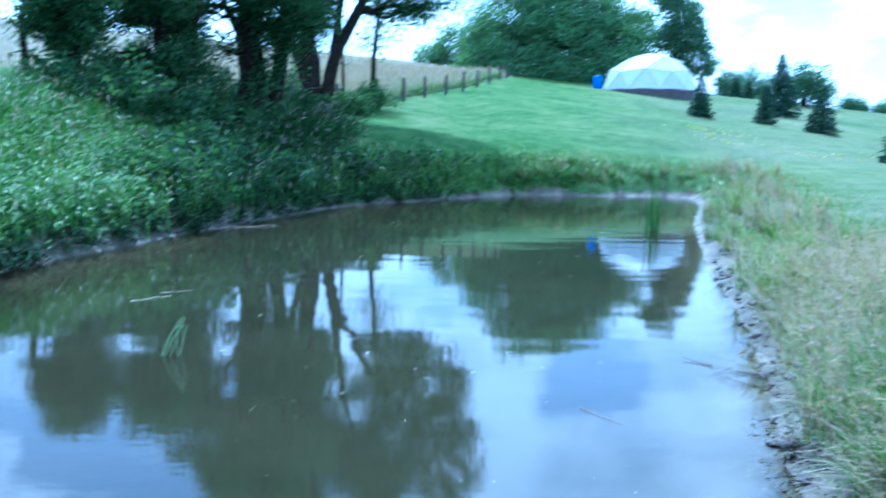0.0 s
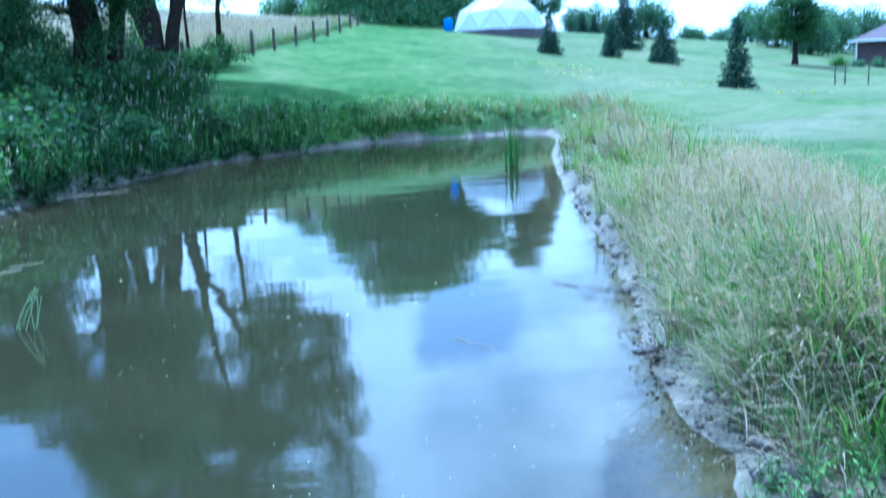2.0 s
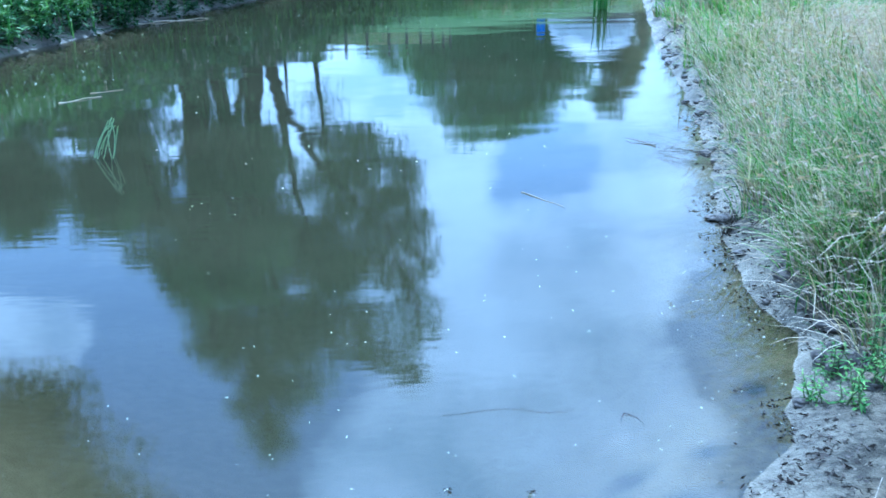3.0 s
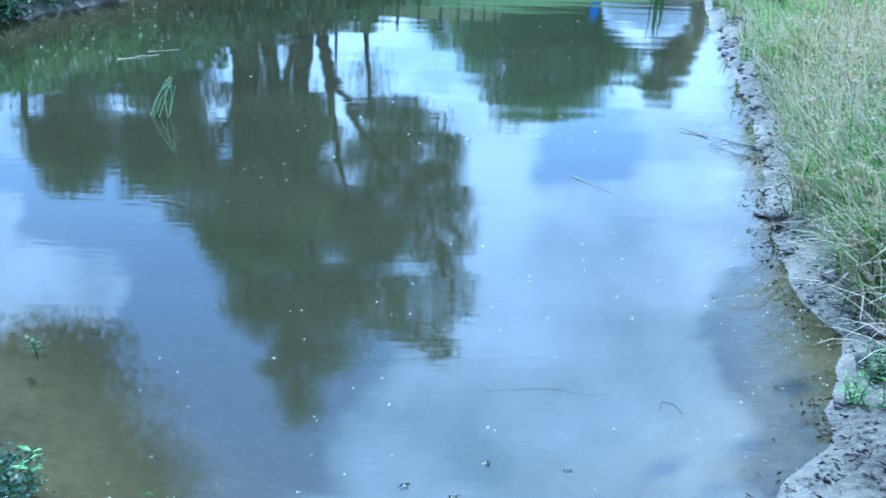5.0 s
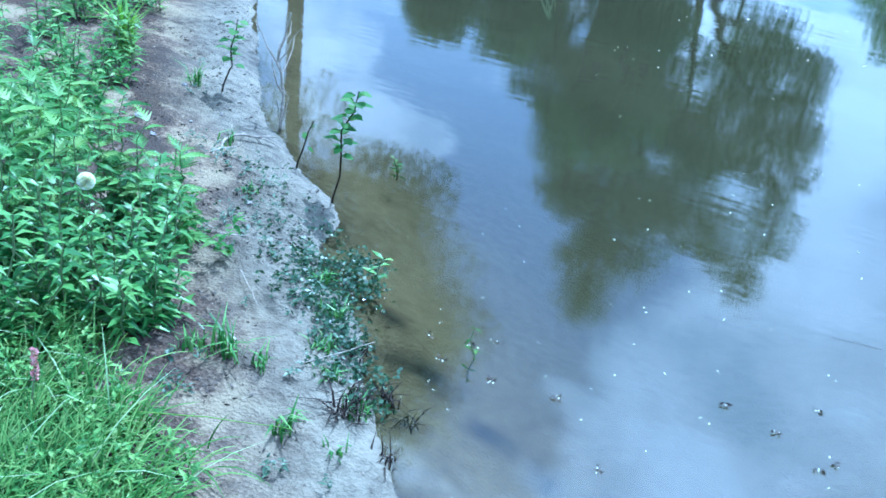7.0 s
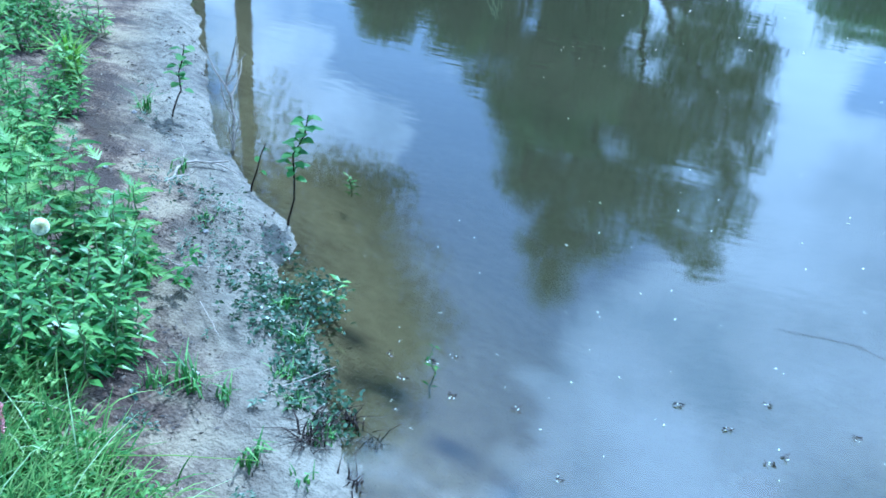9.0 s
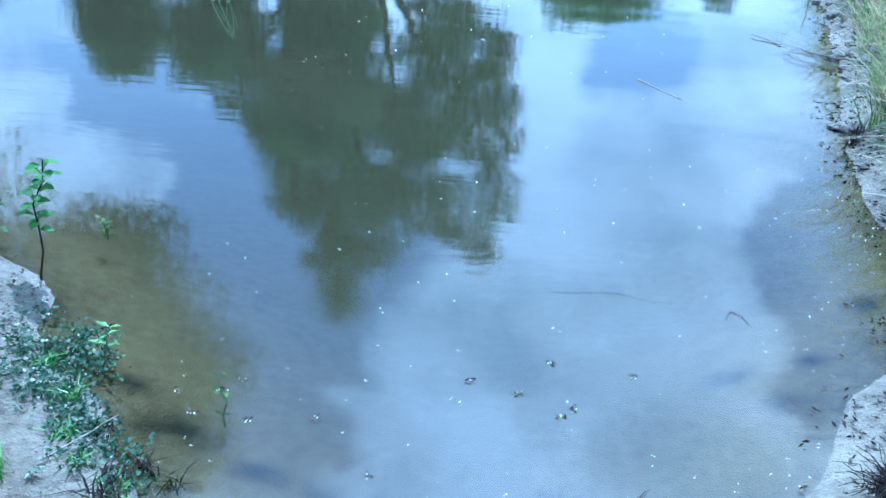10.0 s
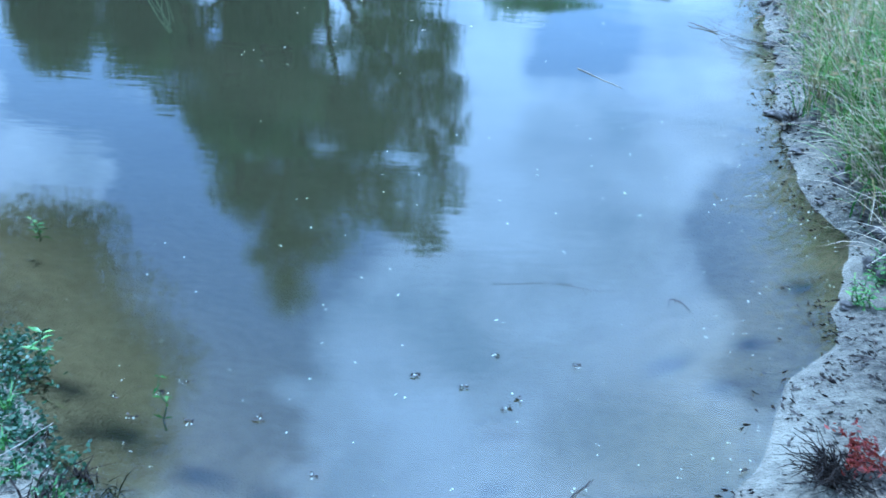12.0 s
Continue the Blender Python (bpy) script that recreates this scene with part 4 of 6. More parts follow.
def build_house():
    az = 36.6
    x, y = polar(az, 84)
    z = 1.55
    house = thing("bungalow", (x, y, z), "dark brown bungalow with a mauve hipped roof", "house")
    house.rotation_euler = (0, 0, radians(-az))
    lx, ly, h = 11.0, 9.0, 2.5
    part("wall", box(lx, ly, h + 0.4, z=-0.4, bevel=0.02), M_WALL, house)
    bm = bmesh.new()
    e = 0.6
    ring = [bm.verts.new(q) for q in ((-lx / 2 - e, -ly / 2 - e, h - 0.1), (lx / 2 + e, -ly / 2 - e, h - 0.1), (lx / 2 + e, ly / 2 + e, h - 0.1), (-lx / 2 - e, ly / 2 + e, h - 0.1))]
    ridge = [bm.verts.new(q) for q in ((-1.0, 0, h + 2.5), (1.0, 0, h + 2.5))]
    for q in ((0, 1, 5, 4), (1, 2, 5), (2, 3, 4, 5), (3, 0, 4), (3, 2, 1, 0)):
        bm.faces.new([(ring + ridge)[k] for k in q])
    part("roof", bm, M_ROOF, house, "mauve shingle roof")
    part("gutter", box(lx + 1.3, 0.14, 0.16, y=-ly / 2 - 0.65, z=h - 0.17, bevel=0.02), M_WHITE, house, "white gutter board")
    part("downpipe", box(0.12, 0.1, h, x=-lx / 2 - 0.02, y=-ly / 2 - 0.08, z=-0.1, bevel=0.03), M_WHITE, house, "white downpipe")
    for wx in (-1.7, 1.6):
        win = part("window", box(1.15, 0.1, 1.0, x=wx, y=-ly / 2 - 0.02, z=0.85, bevel=0.02), M_WHITE, house, "white window with an arched top")
        v, f = tube([(wx, -ly / 2 - 0.07, 1.85), (wx, -ly / 2 + 0.03, 1.85)], [0.56, 0.56], 24)
        piece("arch", v, f, M_WHITE, win)
        for s in (-0.26, 0.26):
            part("pane", box(0.44, 0.03, 0.8, x=wx + s, y=-ly / 2 - 0.075, z=0.95), M_GLASS, win)
        bm = bmesh.new()
        bmesh.ops.create_circle(bm, cap_ends=True, radius=0.46, segments=24)
        bmesh.ops.rotate(bm, matrix=Matrix.Rotation(radians(90), 3, "X"), verts=bm.verts)
        bmesh.ops.translate(bm, vec=(wx, -ly / 2 - 0.085, 1.87), verts=bm.verts)
        part("pane", bm, M_GLASS, win)
        part("sill", box(1.3, 0.2, 0.07, x=wx, y=-ly / 2 - 0.08, z=0.78, bevel=0.01), M_WHITE, win)
    # garden bed along the front wall
    rng = np.random.default_rng(9)
    for k in range(9):
        u = -6.5 + k * 1.35
        q = house.matrix_basis @ Vector((u, -ly / 2 - rng.uniform(2.0, 4.0), 0))
        s = rng.uniform(0.45, 0.8)
        gz = on_ground(q.x, q.y)
        shrub = thing("garden_shrub", (q.x, q.y, gz - 0.02), "low rounded garden shrub before the house", "shrub", "shrubs before the house")
        v, f = leaf_quads(rng, rng.normal(0, 0.32, (46, 3)) * (1.5, 1.2, 0.7) * s + (0, 0, 0.5 * s), 0.12, 16, 0.07)
        v[:, 2] = np.maximum(v[:, 2], 0.0)
        piece("foliage", v, f, M_TREE_FAR if k % 3 else M_WEED, shrub)
        v, f = join([tube(bend(rng, (0, 0, -0.1), (rng.normal(0, 0.3) * s, rng.normal(0, 0.2) * s, 0.6 * s), 4), [0.02, 0.015, 0.012, 0.006], 4) for _ in range(5)])
        piece("branchwork", v, f, M_BARK, shrub)
    ax, ay = polar(32.4, 50)
    guard = thing("tree_guard", (ax, ay, on_ground(ax, ay)), "three thin dark stakes with a rail round a small planting", "stakes")
    for k, u in enumerate((-0.85, 0.0, 0.85)):
        dy = (0.0, 0.5, -0.15)[k]
        v, f = tube([(u, dy, -0.3), (u, dy, 0.5), (u + 0.02, dy, 1.0), (u + 0.02, dy, 1.02)], [0.035, 0.033, 0.03, 0.005], 6)
        piece("stake", v, f, M_POST, guard)
    for z0 in (0.25, 0.85):
        v, f = tube([(-0.85, 0, z0), (0, 0.5, z0), (0.85, -0.15, z0)], [0.012] * 3, 4)
        piece("rail", v, f, M_POST, guard)


build_dome()
build_fence()
build_house()


# ---- vegetation of the banks ----
def scatter(rng, n, x0, x1, y0, y1, test):
    """Random places in a rectangle for which test(x, y, distance to the shore) is the chance to keep them."""
    x, y = rng.uniform(x0, x1, n), rng.uniform(y0, y1, n)
    d = shore_distance(x, y)
    ok = rng.uniform(0, 1, n) < test(x, y, d)
    x, y, d = x[ok], y[ok], d[ok]
    return np.stack([x, y, ground_height(x, y, d)], 1), d


def stuff(name, v, f, mat, label, category):
    return tagged(piece(name, v, f, mat), label, category, kind="stuff")


def lance_leaves(roots, ways, ups, length, width, fold=0.25, curl=0.25):
    """Pointed leaves folded along the middle rib: two faces each."""
    w = np.cross(ways, ups)
    w /= np.linalg.norm(w, axis=1, keepdims=True) + 1e-9
    n = np.cross(w, ways)
    ln, wd = np.asarray(length)[:, None], np.asarray(width)[:, None]
    mid = roots + ways * ln * 0.45
    tip = roots + ways * ln - n * ln * curl
    v = np.stack([roots, mid + w * wd + n * wd * fold, tip, mid - w * wd + n * wd * fold, mid], 1).reshape(-1, 3)
    k = np.arange(len(roots))[:, None] * 5
    return v, np.concatenate([k + [0, 1, 2, 4], k + [0, 4, 2, 3]])


def seed_stems(rng, roots, height, head=0.11, thick=0.0016):
    """Thin stalks with a drooping feathery head: (stalk mesh, head mesh)."""
    n = len(roots)
    h = height * rng.uniform(0.75, 1.25, n)
    a = rng.normal(2.6, 1.3, n)
    out = np.stack([np.cos(a), np.sin(a), 0 * a], 1)
    side = np.stack([-np.sin(a), np.cos(a), 0 * a], 1)
    up = np.array([0, 0, 1.0])
    ln = rng.uniform(0.05, 0.4, n)[:, None]
    hh = h[:, None]
    p1 = roots + out * hh * ln * 0.4 + up * hh * 0.6
    p2 = roots + out * hh * ln + up * hh * 0.95
    s = side * thick
    v = np.stack([roots - s, roots + s, p1 - s, p1 + s, p2 - s, p2 + s], 1).reshape(-1, 3)
    k = np.arange(n)[:, None] * 6
    f = np.concatenate([k + [0, 1, 3, 2], k + [2, 3, 5, 4]])
    hl = head * rng.uniform(0.6, 1.3, n)[:, None]
    p3 = p2 + out * hl * 0.45 + up * hl * 0.22
    p4 = p2 + out * hl * rng.uniform(0.8, 1.1, (n, 1)) - up * hl * rng.uniform(-0.1, 0.5, (n, 1))
    s = rng.uniform(0, 1, (n, 8, 1))
    c = p2[:, None] * (1 - s) ** 2 + 2 * s * (1 - s) * p3[:, None] + p4[:, None] * s * s
    c = (c + rng.normal(0, 1, (n, 8, 3)) * 0.055 * hl[:, :, None] * (1.1 - s)).reshape(-1, 3)
    d = np.repeat(out * 0.8 - up * 0.25, 8, 0) + rng.normal(0, 0.45, (n * 8, 3))
    d /= np.linalg.norm(d, axis=1, keepdims=True)
    e = np.cross(d, rng.normal(0, 1, (n * 8, 3)))
    e /= np.linalg.norm(e, axis=1, keepdims=True) + 1e-9
    size = np.repeat(hl, 8, 0) * 0.11 * rng.uniform(0.6, 1.3, (n * 8, 1))
    hv = np.stack([c - d * size, c + e * size * 0.2, c + d * size, c - e * size * 0.2], 1).reshape(-1, 3)
    return (v, f), (hv, np.arange(n * 32).reshape(-1, 4))


def right_bank():
    rng = np.random.default_rng(21)

    def strip(x, y, d):
        near = step(d, 0.1, 0.34) * (1 - step(d, 1.15 + 0.03 * y, 1.8 + 0.045 * y)) * np.clip(0.75 + 0.9 * wave_noise(x, y, 0.28, 12), 0.1, 1)
        return near * (x > 0.8) * step(y, 3.0, 3.7) * (1 - 0.75 * step(y, 7, 14))

    near, d = scatter(rng, 3600, 1.2, 6.5, 2.6, 9.5, strip)
    far, d2 = scatter(rng, 4200, 2.5, 12.5, 9.5, 33.5, strip)
    heart, dist = np.concatenate([near, far]), np.concatenate([d, d2])
    many = rng.integers(8, 36, len(heart))
    tuft_of = np.repeat(np.arange(len(heart)), many)
    roots, dist = heart[tuft_of] + rng.normal(0, 1, (len(tuft_of), 3)) * (0.045, 0.045, 0), dist[tuft_of]
    loose, d = scatter(rng, 17000, 1.2, 6.5, 2.6, 9.5, strip)
    loose2, d2 = scatter(rng, 26000, 2.5, 12.5, 9.5, 33.5, strip)
    tuft_of = np.concatenate([tuft_of, rng.integers(0, len(heart), len(loose) + len(loose2))])
    roots, dist = np.concatenate([roots, loose, loose2]), np.concatenate([dist, d, d2])
    size = rng.uniform(0.7, 1.3, len(heart))[tuft_of]
    mood = rng.normal(0, 0.22, len(heart))[tuft_of]
    way = 3.0 + 1.1 * wave_noise(heart[:, 0], heart[:, 1], 0.9, 47) + rng.normal(0, 0.5, len(heart))
    roots[:, 2] -= 0.02
    tall = 0.4 + 0.16 * wave_noise(roots[:, 0], roots[:, 1], 1.1, 8) + 0.08 * wave_noise(roots[:, 0], roots[:, 1], 0.3, 9)
    tall *= (0.65 + 0.35 * step(dist, 0.2, 0.9)) * size
    tan = rng.uniform(0, 1, len(roots)) + mood < 0.39 + 0.1 * step(roots[:, 1], 8, 16) + 0.42 * step(dist + 0.6 * wave_noise(roots[:, 0], roots[:, 1], 0.7, 5), 0.6, 1.7)
    for name, pick, mat, words in (("bank_grass", ~tan, M_BANK, "tall uncut green grass along the bank"), ("straw_grass", tan, M_STRIP, "tall straw-coloured grass along the top of the bank")):
        far = step(roots[pick][:, 1], 4.5, 18)
        head = way[tuft_of[pick]] + rng.normal(0, 0.9, pick.sum())
        v, f = arching(rng, roots[pick], head, tall[pick] * 1.35, 0.0042 + 0.0075 * far, 0.98)
        stuff(name, v, f, mat, words, "grass")
    pick = rng.uniform(0, 1, len(roots)) < 0.08 + 0.18 * step(dist, 0.4, 1.2)
    a, b = seed_stems(rng, roots[pick] + rng.normal(0, 0.04, (pick.sum(), 3)) * (1, 1, 0), 0.5, 0.16, 0.0018)
    stuff("grass_stalks", *a, M_STRAW, "thin dry straw stalks among the bank grass", "grass")
    stuff("grass_seed_heads", *b, M_SEED, "tan feathery seed heads over the bank grass", "grass")
    # long stalks lodged by the wind
    pick = (rng.uniform(0, 1, len(roots)) < 0.2) & (roots[:, 1] < 12)
    v, f = arching(rng, roots[pick] + (0, 0, 0.04), rng.normal(3.0, 1.0, pick.sum()), 0.6, 0.0031, 0.9)
    stuff("lodged_stalks", v, f, M_STRAW, "pale arching dry stalks bent over the bank grass", "grass")
    # fallen straw hanging over the mud
    edge, d = scatter(rng, 24000, 1.0, 5, 3.1, 14, lambda x, y, d: step(d, 0.1, 0.32) * (1 - step(d, 0.55, 0.9)) * (x > 1.2) * 0.4)
    v, f = arching(rng, edge, rng.normal(3.1, 0.8, len(edge)), 0.4, 0.0028, 0.6)
    stuff("fallen_straw", v, f, M_STRAW, "pale dead grass lying over the mud edge", "grass")
    edge, d = scatter(rng, 14000, 1.0, 5, 3.0, 14, lambda x, y, d: step(d, 0.25, 0.5) * (1 - step(d, 0.8, 1.2)) * (x > 0.9) * 0.6)
    v, f = arching(rng, edge, rng.normal(3.0, 1.0, len(edge)), 0.32, 0.0042, 0.85)
    stuff("edge_grass", v, f, M_GRASS, "short lush green grass at the bank edge", "grass")


def weed_mass(rng, roots, height, leaf, per):
    """Leafy weeds: upright leaf sprays on each root."""
    n = len(roots)
    h = height * rng.uniform(0.5, 1.3, n)
    tone = np.repeat(np.arange(n), per)
    s = rng.uniform(0.12, 1.0, n * per)
    a = rng.uniform(0, 2 * np.pi, n * per)
    lean = np.repeat(rng.normal(0, 0.15, (n, 2)), per, 0)
    hh = h[tone]
    c = roots[tone] + np.stack([lean[:, 0] * s * hh, lean[:, 1] * s * hh, s * hh], 1)
    w = np.stack([np.cos(a), np.sin(a), rng.uniform(-0.3, 0.9, n * per)], 1)
    w /= np.linalg.norm(w, axis=1, keepdims=True)
    up = np.tile((0.0, 0.0, 1.0), (n * per, 1))
    ln = leaf * rng.uniform(0.6, 1.5, n * per) * (1.15 - 0.5 * s)
    return lance_leaves(c, w, up, ln, ln * rng.uniform(0.13, 0.24, n * per))


def far_banks():
    rng = np.random.default_rng(22)

    def left_slope(x, y, d):
        return step(d, -0.06, 0.2) * (1 - step(d, 7, 12)) * step(-x, -2.0, 1.5) * step(y, 6.0, 9.0) * (y < 36) * np.maximum(step(-(x + 0.1 * y), -0.6, 0.8), 0.8 * (d < 2.2))

    roots, d = scatter(rng, 16500, -18, 1, 6, 36, left_slope)
    # split by light: shade-darkened leaves, and plain lush leaves at the sunlit end
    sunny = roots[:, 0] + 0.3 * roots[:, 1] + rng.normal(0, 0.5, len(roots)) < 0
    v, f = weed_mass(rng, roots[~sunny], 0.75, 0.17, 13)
    stuff("bank_weeds", v, f, M_SLOPE, "dense shoulder-high leafy weeds covering the bank, shade put into their leaf colour", "weeds")
    v, f = weed_mass(rng, roots[sunny], 0.7, 0.17, 12)
    stuff("sunny_weeds", v, f, M_LUSH, "bright green weeds on the sunlit end of the bank", "weeds")
    roots, d = scatter(rng, 26000, -18, 1, 6, 36, left_slope)
    v, f, tips = blades(rng, roots, 0.75, 0.009, 0.4, 0.7)
    stuff("slope_grass", v, f, M_WEED, "long rough grass between the bank weeds", "grass")
    pick = rng.uniform(0, 1, len(tips)) < 0.08 + 0.06 * (d > 2.5)
    v, f = leaf_quads(rng, tips[pick], (0.02, 0.02, 0.06), 5, 0.05, 2.0, 0.25)
    stuff("slope_grass_heads", v, f, M_MAUVE, "dull mauve-tan grass heads on the bank slope", "grass")
    v, f = leaf_quads(rng, tips[rng.uniform(0, 1, len(tips)) < 0.0025], (0.05, 0.05, 0.04), 5, 0.03, 0.5)
    stuff("white_wildflowers", v, f, M_FLOWER, "small pale wild flowers scattered over the weeds", "flowers")

    edge, d = scatter(rng, 9000, -7, 1, 7, 30, lambda x, y, d: step(d, -0.14, 0.0) * (1 - step(d, 0.35, 0.6)) * step(-x, -1.5, 1.5) * step(y, 7, 10))
    # these leaves also carry the shade in their colour
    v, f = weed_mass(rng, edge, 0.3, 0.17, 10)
    stuff("edge_weeds", v, f, M_SLOPE, "leafy weeds hanging over the water edge, shade put into their leaf colour", "weeds")

    def far_edge(x, y, d):
        return step(d, 0.05, 0.5) * (1 - step(d, 1.6, 2.8)) * (y > 24) * step(x, -3, 0) * (1 - 0.9 * step(x, 4, 6.5))

    roots, d = scatter(rng, 14000, -3, 12, 24, 37, far_edge)
    v, f = weed_mass(rng, roots, 0.36, 0.17, 9)
    stuff("far_shore_weeds", v, f, M_LUSH, "bright green leafy weeds on the far shore", "weeds")
    roots, d = scatter(rng, 12000, -3, 12, 24, 37, far_edge)
    v, f, tips = blades(rng, roots, 0.45, 0.012, 0.4, 0.7)
    stuff("far_shore_grass", v, f, M_GRASS, "rough grass on the far shore", "grass")
    # dark leafy bushes among the weeds
    for k, (az, dist, s) in enumerate([(-15, 23, 0.7), (-10.5, 23, 0.5), (-6.0, 27, 0.45), (-18, 19, 0.7), (-20, 26, 1.1), (-5.2, 44, 0.7), (-8.0, 37, 0.5), (-14.0, 29.8, 0.7), (-11.4, 29.8, 0.55), (-16, 28, 0.8), (-19, 28, 0.9), (-22, 27, 0.9), (-9.8, 37, 0.55), (-6.0, 41, 0.6), (-14.6, 33, 1.0), (-12.4, 35, 0.9), (-10.4, 42, 1.2), (-18, 33, 1.5)]):
        x, y, z = at_polar(az, dist)
        bush = thing("bank_bush", (x, y, z), "dark green leafy bush in the shade of the bank trees", "bush", "bushes on the bank")
        c = rng.normal(0, 0.5, (60, 3)) * (1.5 * s, 1.3 * s, 0.75 * s) + (0, 0, 0.85 * s)
        c[:, 2] = np.maximum(c[:, 2], 0.1)
        v, f = leaf_quads(rng, c, 0.2, 26, 0.085)
        piece("foliage", v, f, M_TREE_DARK, bush)
        v, f = join([tube(bend(rng, (0, 0, -0.2), q, 4), [0.03, 0.022, 0.014, 0.006], 4) for q in c[:12]])
        piece("branchwork", v, f, M_BARK, bush)
    # tall pale grass in the field behind the fence
    n = 16000
    s, w = rng.uniform(-6, 44, n), rng.exponential(7, n) + 0.6
    x, y = -5 + 0.25 * s - 0.967 * w, 41.7 + 0.967 * s + 0.25 * w
    roots = np.stack([x, y, ground_height(x, y)], 1)
    v, f, tips = blades(rng, roots, 0.75, 0.02, 0.4, 0.7)
    stuff("field_grass", v, f, M_FIELD, "tall dry pinkish-tan grass in the field", "grass")
    n = 2600
    s, w = rng.uniform(-4, 40, n), np.abs(rng.normal(0, 1.4, n)) + 0.35
    x, y = -5 + 0.25 * s - 0.967 * w, 41.7 + 0.967 * s + 0.25 * w
    v, f = weed_mass(rng, np.stack([x, y, ground_height(x, y)], 1), 0.5, 0.2, 6)
    stuff("fence_weeds", v, f, M_BANK, "green weeds growing along the fence", "weeds")


def lawn_grass():
    rng = np.random.default_rng(24)

    def mown(x, y, d):
        return step(d, 1.0, 1.8) * (1 - step(d, 2.4, 4.6)) * (0.6 + 0.5 * wave_noise(x, y, 0.9, 17)) * (x > 2.2) * step(y, 3, 5)

    roots, d = scatter(rng, 90000, 2.2, 14, 3, 36, mown)
    far = 1 + roots[:, 1] / 25
    v, f, _ = blades(rng, roots, 0.2 - 0.13 * step(d, 1.4, 3.6) + 0 * far, 0.0055, 1.0, 1.2)
    stuff("lawn_grass", v, f, M_TURF, "ragged short grass where the lawn meets the bank", "grass")


def lawn_flowers():
    rng = np.random.default_rng(25)
    pts = []
    for az, dist, n in ((15.4, 52, 26), (16.6, 50, 30), (17.4, 47, 22), (21.6, 44, 18), (29.6, 42, 16), (25.0, 47, 14)):
        x, y = polar(az, dist)
        u, v = x + rng.normal(0, 0.9, n), y + rng.normal(0, 0.7, n)
        pts.append(np.stack([u, v, ground_height(u, v) + 0.05], 1))
    v, f = leaf_quads(rng, np.concatenate(pts), (0.03, 0.03, 0.01), 3, 0.035, 0.5, 0.7)
    stuff("lawn_flowers", v, f, foliage("yellow_petals", [(0.45, 0.36, 0.04), (0.6, 0.5, 0.08)], 0.3), "patches of small yellow flowers in the lawn", "flowers")


def reeds():
    rng = np.random.default_rng(23)
    clump = thing("reed_clump", (4.5, 19.4, -0.25), "narrow clump of upright green reeds in the water", "reeds")
    for _ in range(46):
        a = rng.normal(0, 0.075, 2)
        v, f, _ = blades(rng, [(a[0], a[1], 0)], 1.1, 0.014, 0.1, 0.12)
        piece("blade", v, f, M_REED, clump)


right_bank()
far_banks()
reeds()
lawn_grass()
lawn_flowers()


# ---- near shore: plants, sticks, floating bits ----
M_CREEP = foliage("creeping_leaves", [(0.014, 0.03, 0.016), (0.036, 0.072, 0.034), (0.11, 0.165, 0.09)], 0.2, 0.4, gloss=0.3)
M_YOUNG = foliage("young_grass", [(0.022, 0.06, 0.01), (0.06, 0.135, 0.024), (0.13, 0.22, 0.05), (0.25, 0.31, 0.11)], 0.25, drift=2.5)
M_LEAF = foliage("broad_weed_leaves", [(0.012, 0.042, 0.008), (0.042, 0.112, 0.02), (0.1, 0.205, 0.044), (0.18, 0.27, 0.08)], 0.16, 0.36, gloss=0.22)
UP = np.array([0.0, 0.0, 1.0])


LEAF_MESHES = {}


def leaf_mesh(mat, shape):
    """A shared pointed leaf of length 1 along +x."""
    key = (mat.name, shape)
    if key not in LEAF_MESHES:
        v, f = lance_leaves(np.zeros((1, 3)), np.array([[1.0, 0, 0]]), UP[None], np.ones(1), np.array([(0.12, 0.15, 0.19)[shape]]), (0.2, 0.35, 0.1)[shape], (0.2, 0.35, 0.1)[shape])
        LEAF_MESHES[key] = mesh_of("leaf", v, f, mat)
    return LEAF_MESHES[key]


def herb(seed, x, y, height, stems, leaf, label, mat=M_LUSH, group="leafy weeds by the shore", per=11, z=None, name="leafy_weed"):
    """A leafy weed: several stems with pairs of pointed leaves."""
    rng = np.random.default_rng(seed)
    plant = thing(name, (x, y, on_ground(x, y) if z is None else z), label, "plant", group)
    for _ in range(stems):
        h = height * rng.uniform(0.6, 1.1)
        a = rng.uniform(0, 2 * np.pi)
        lean = rng.uniform(0.05, 0.5) * h
        foot = rng.normal(0, 0.03, 2) * min(1.0, stems / 3)
        line = bend(rng, (*foot, -0.03), (foot[0] + math.cos(a) * lean, foot[1] + math.sin(a) * lean, h), 6, 0.05)
        piece("stem", *tube(line, np.linspace(0.004, 0.0015, 6), 5), M_STEM, plant, smooth=True)
        for k in range(per):
            s = 0.22 + 0.78 * (k / max(1, per - 1))
            p = Vector([float(np.interp(s * 5, range(6), line[:, q])) for q in range(3)])
            turn = k * 1.57 + rng.uniform(-0.4, 0.4)
            for b in (turn, turn + math.pi):
                w = Vector((math.cos(b), math.sin(b), rng.uniform(-0.1, 0.55))).normalized()
                side = Vector((0, 0, 1)).cross(w).normalized()
                up = w.cross(side)
                size = leaf * rng.uniform(0.65, 1.2) * (1.1 - 0.45 * s)
                ob = new("leaf", leaf_mesh(mat, int(rng.integers(3))))
                ob.parent = plant
                ob.matrix_basis = Matrix.Translation(p) @ Matrix((w, side, up)).transposed().to_4x4() @ Matrix.Scale(size, 4)
    return plant


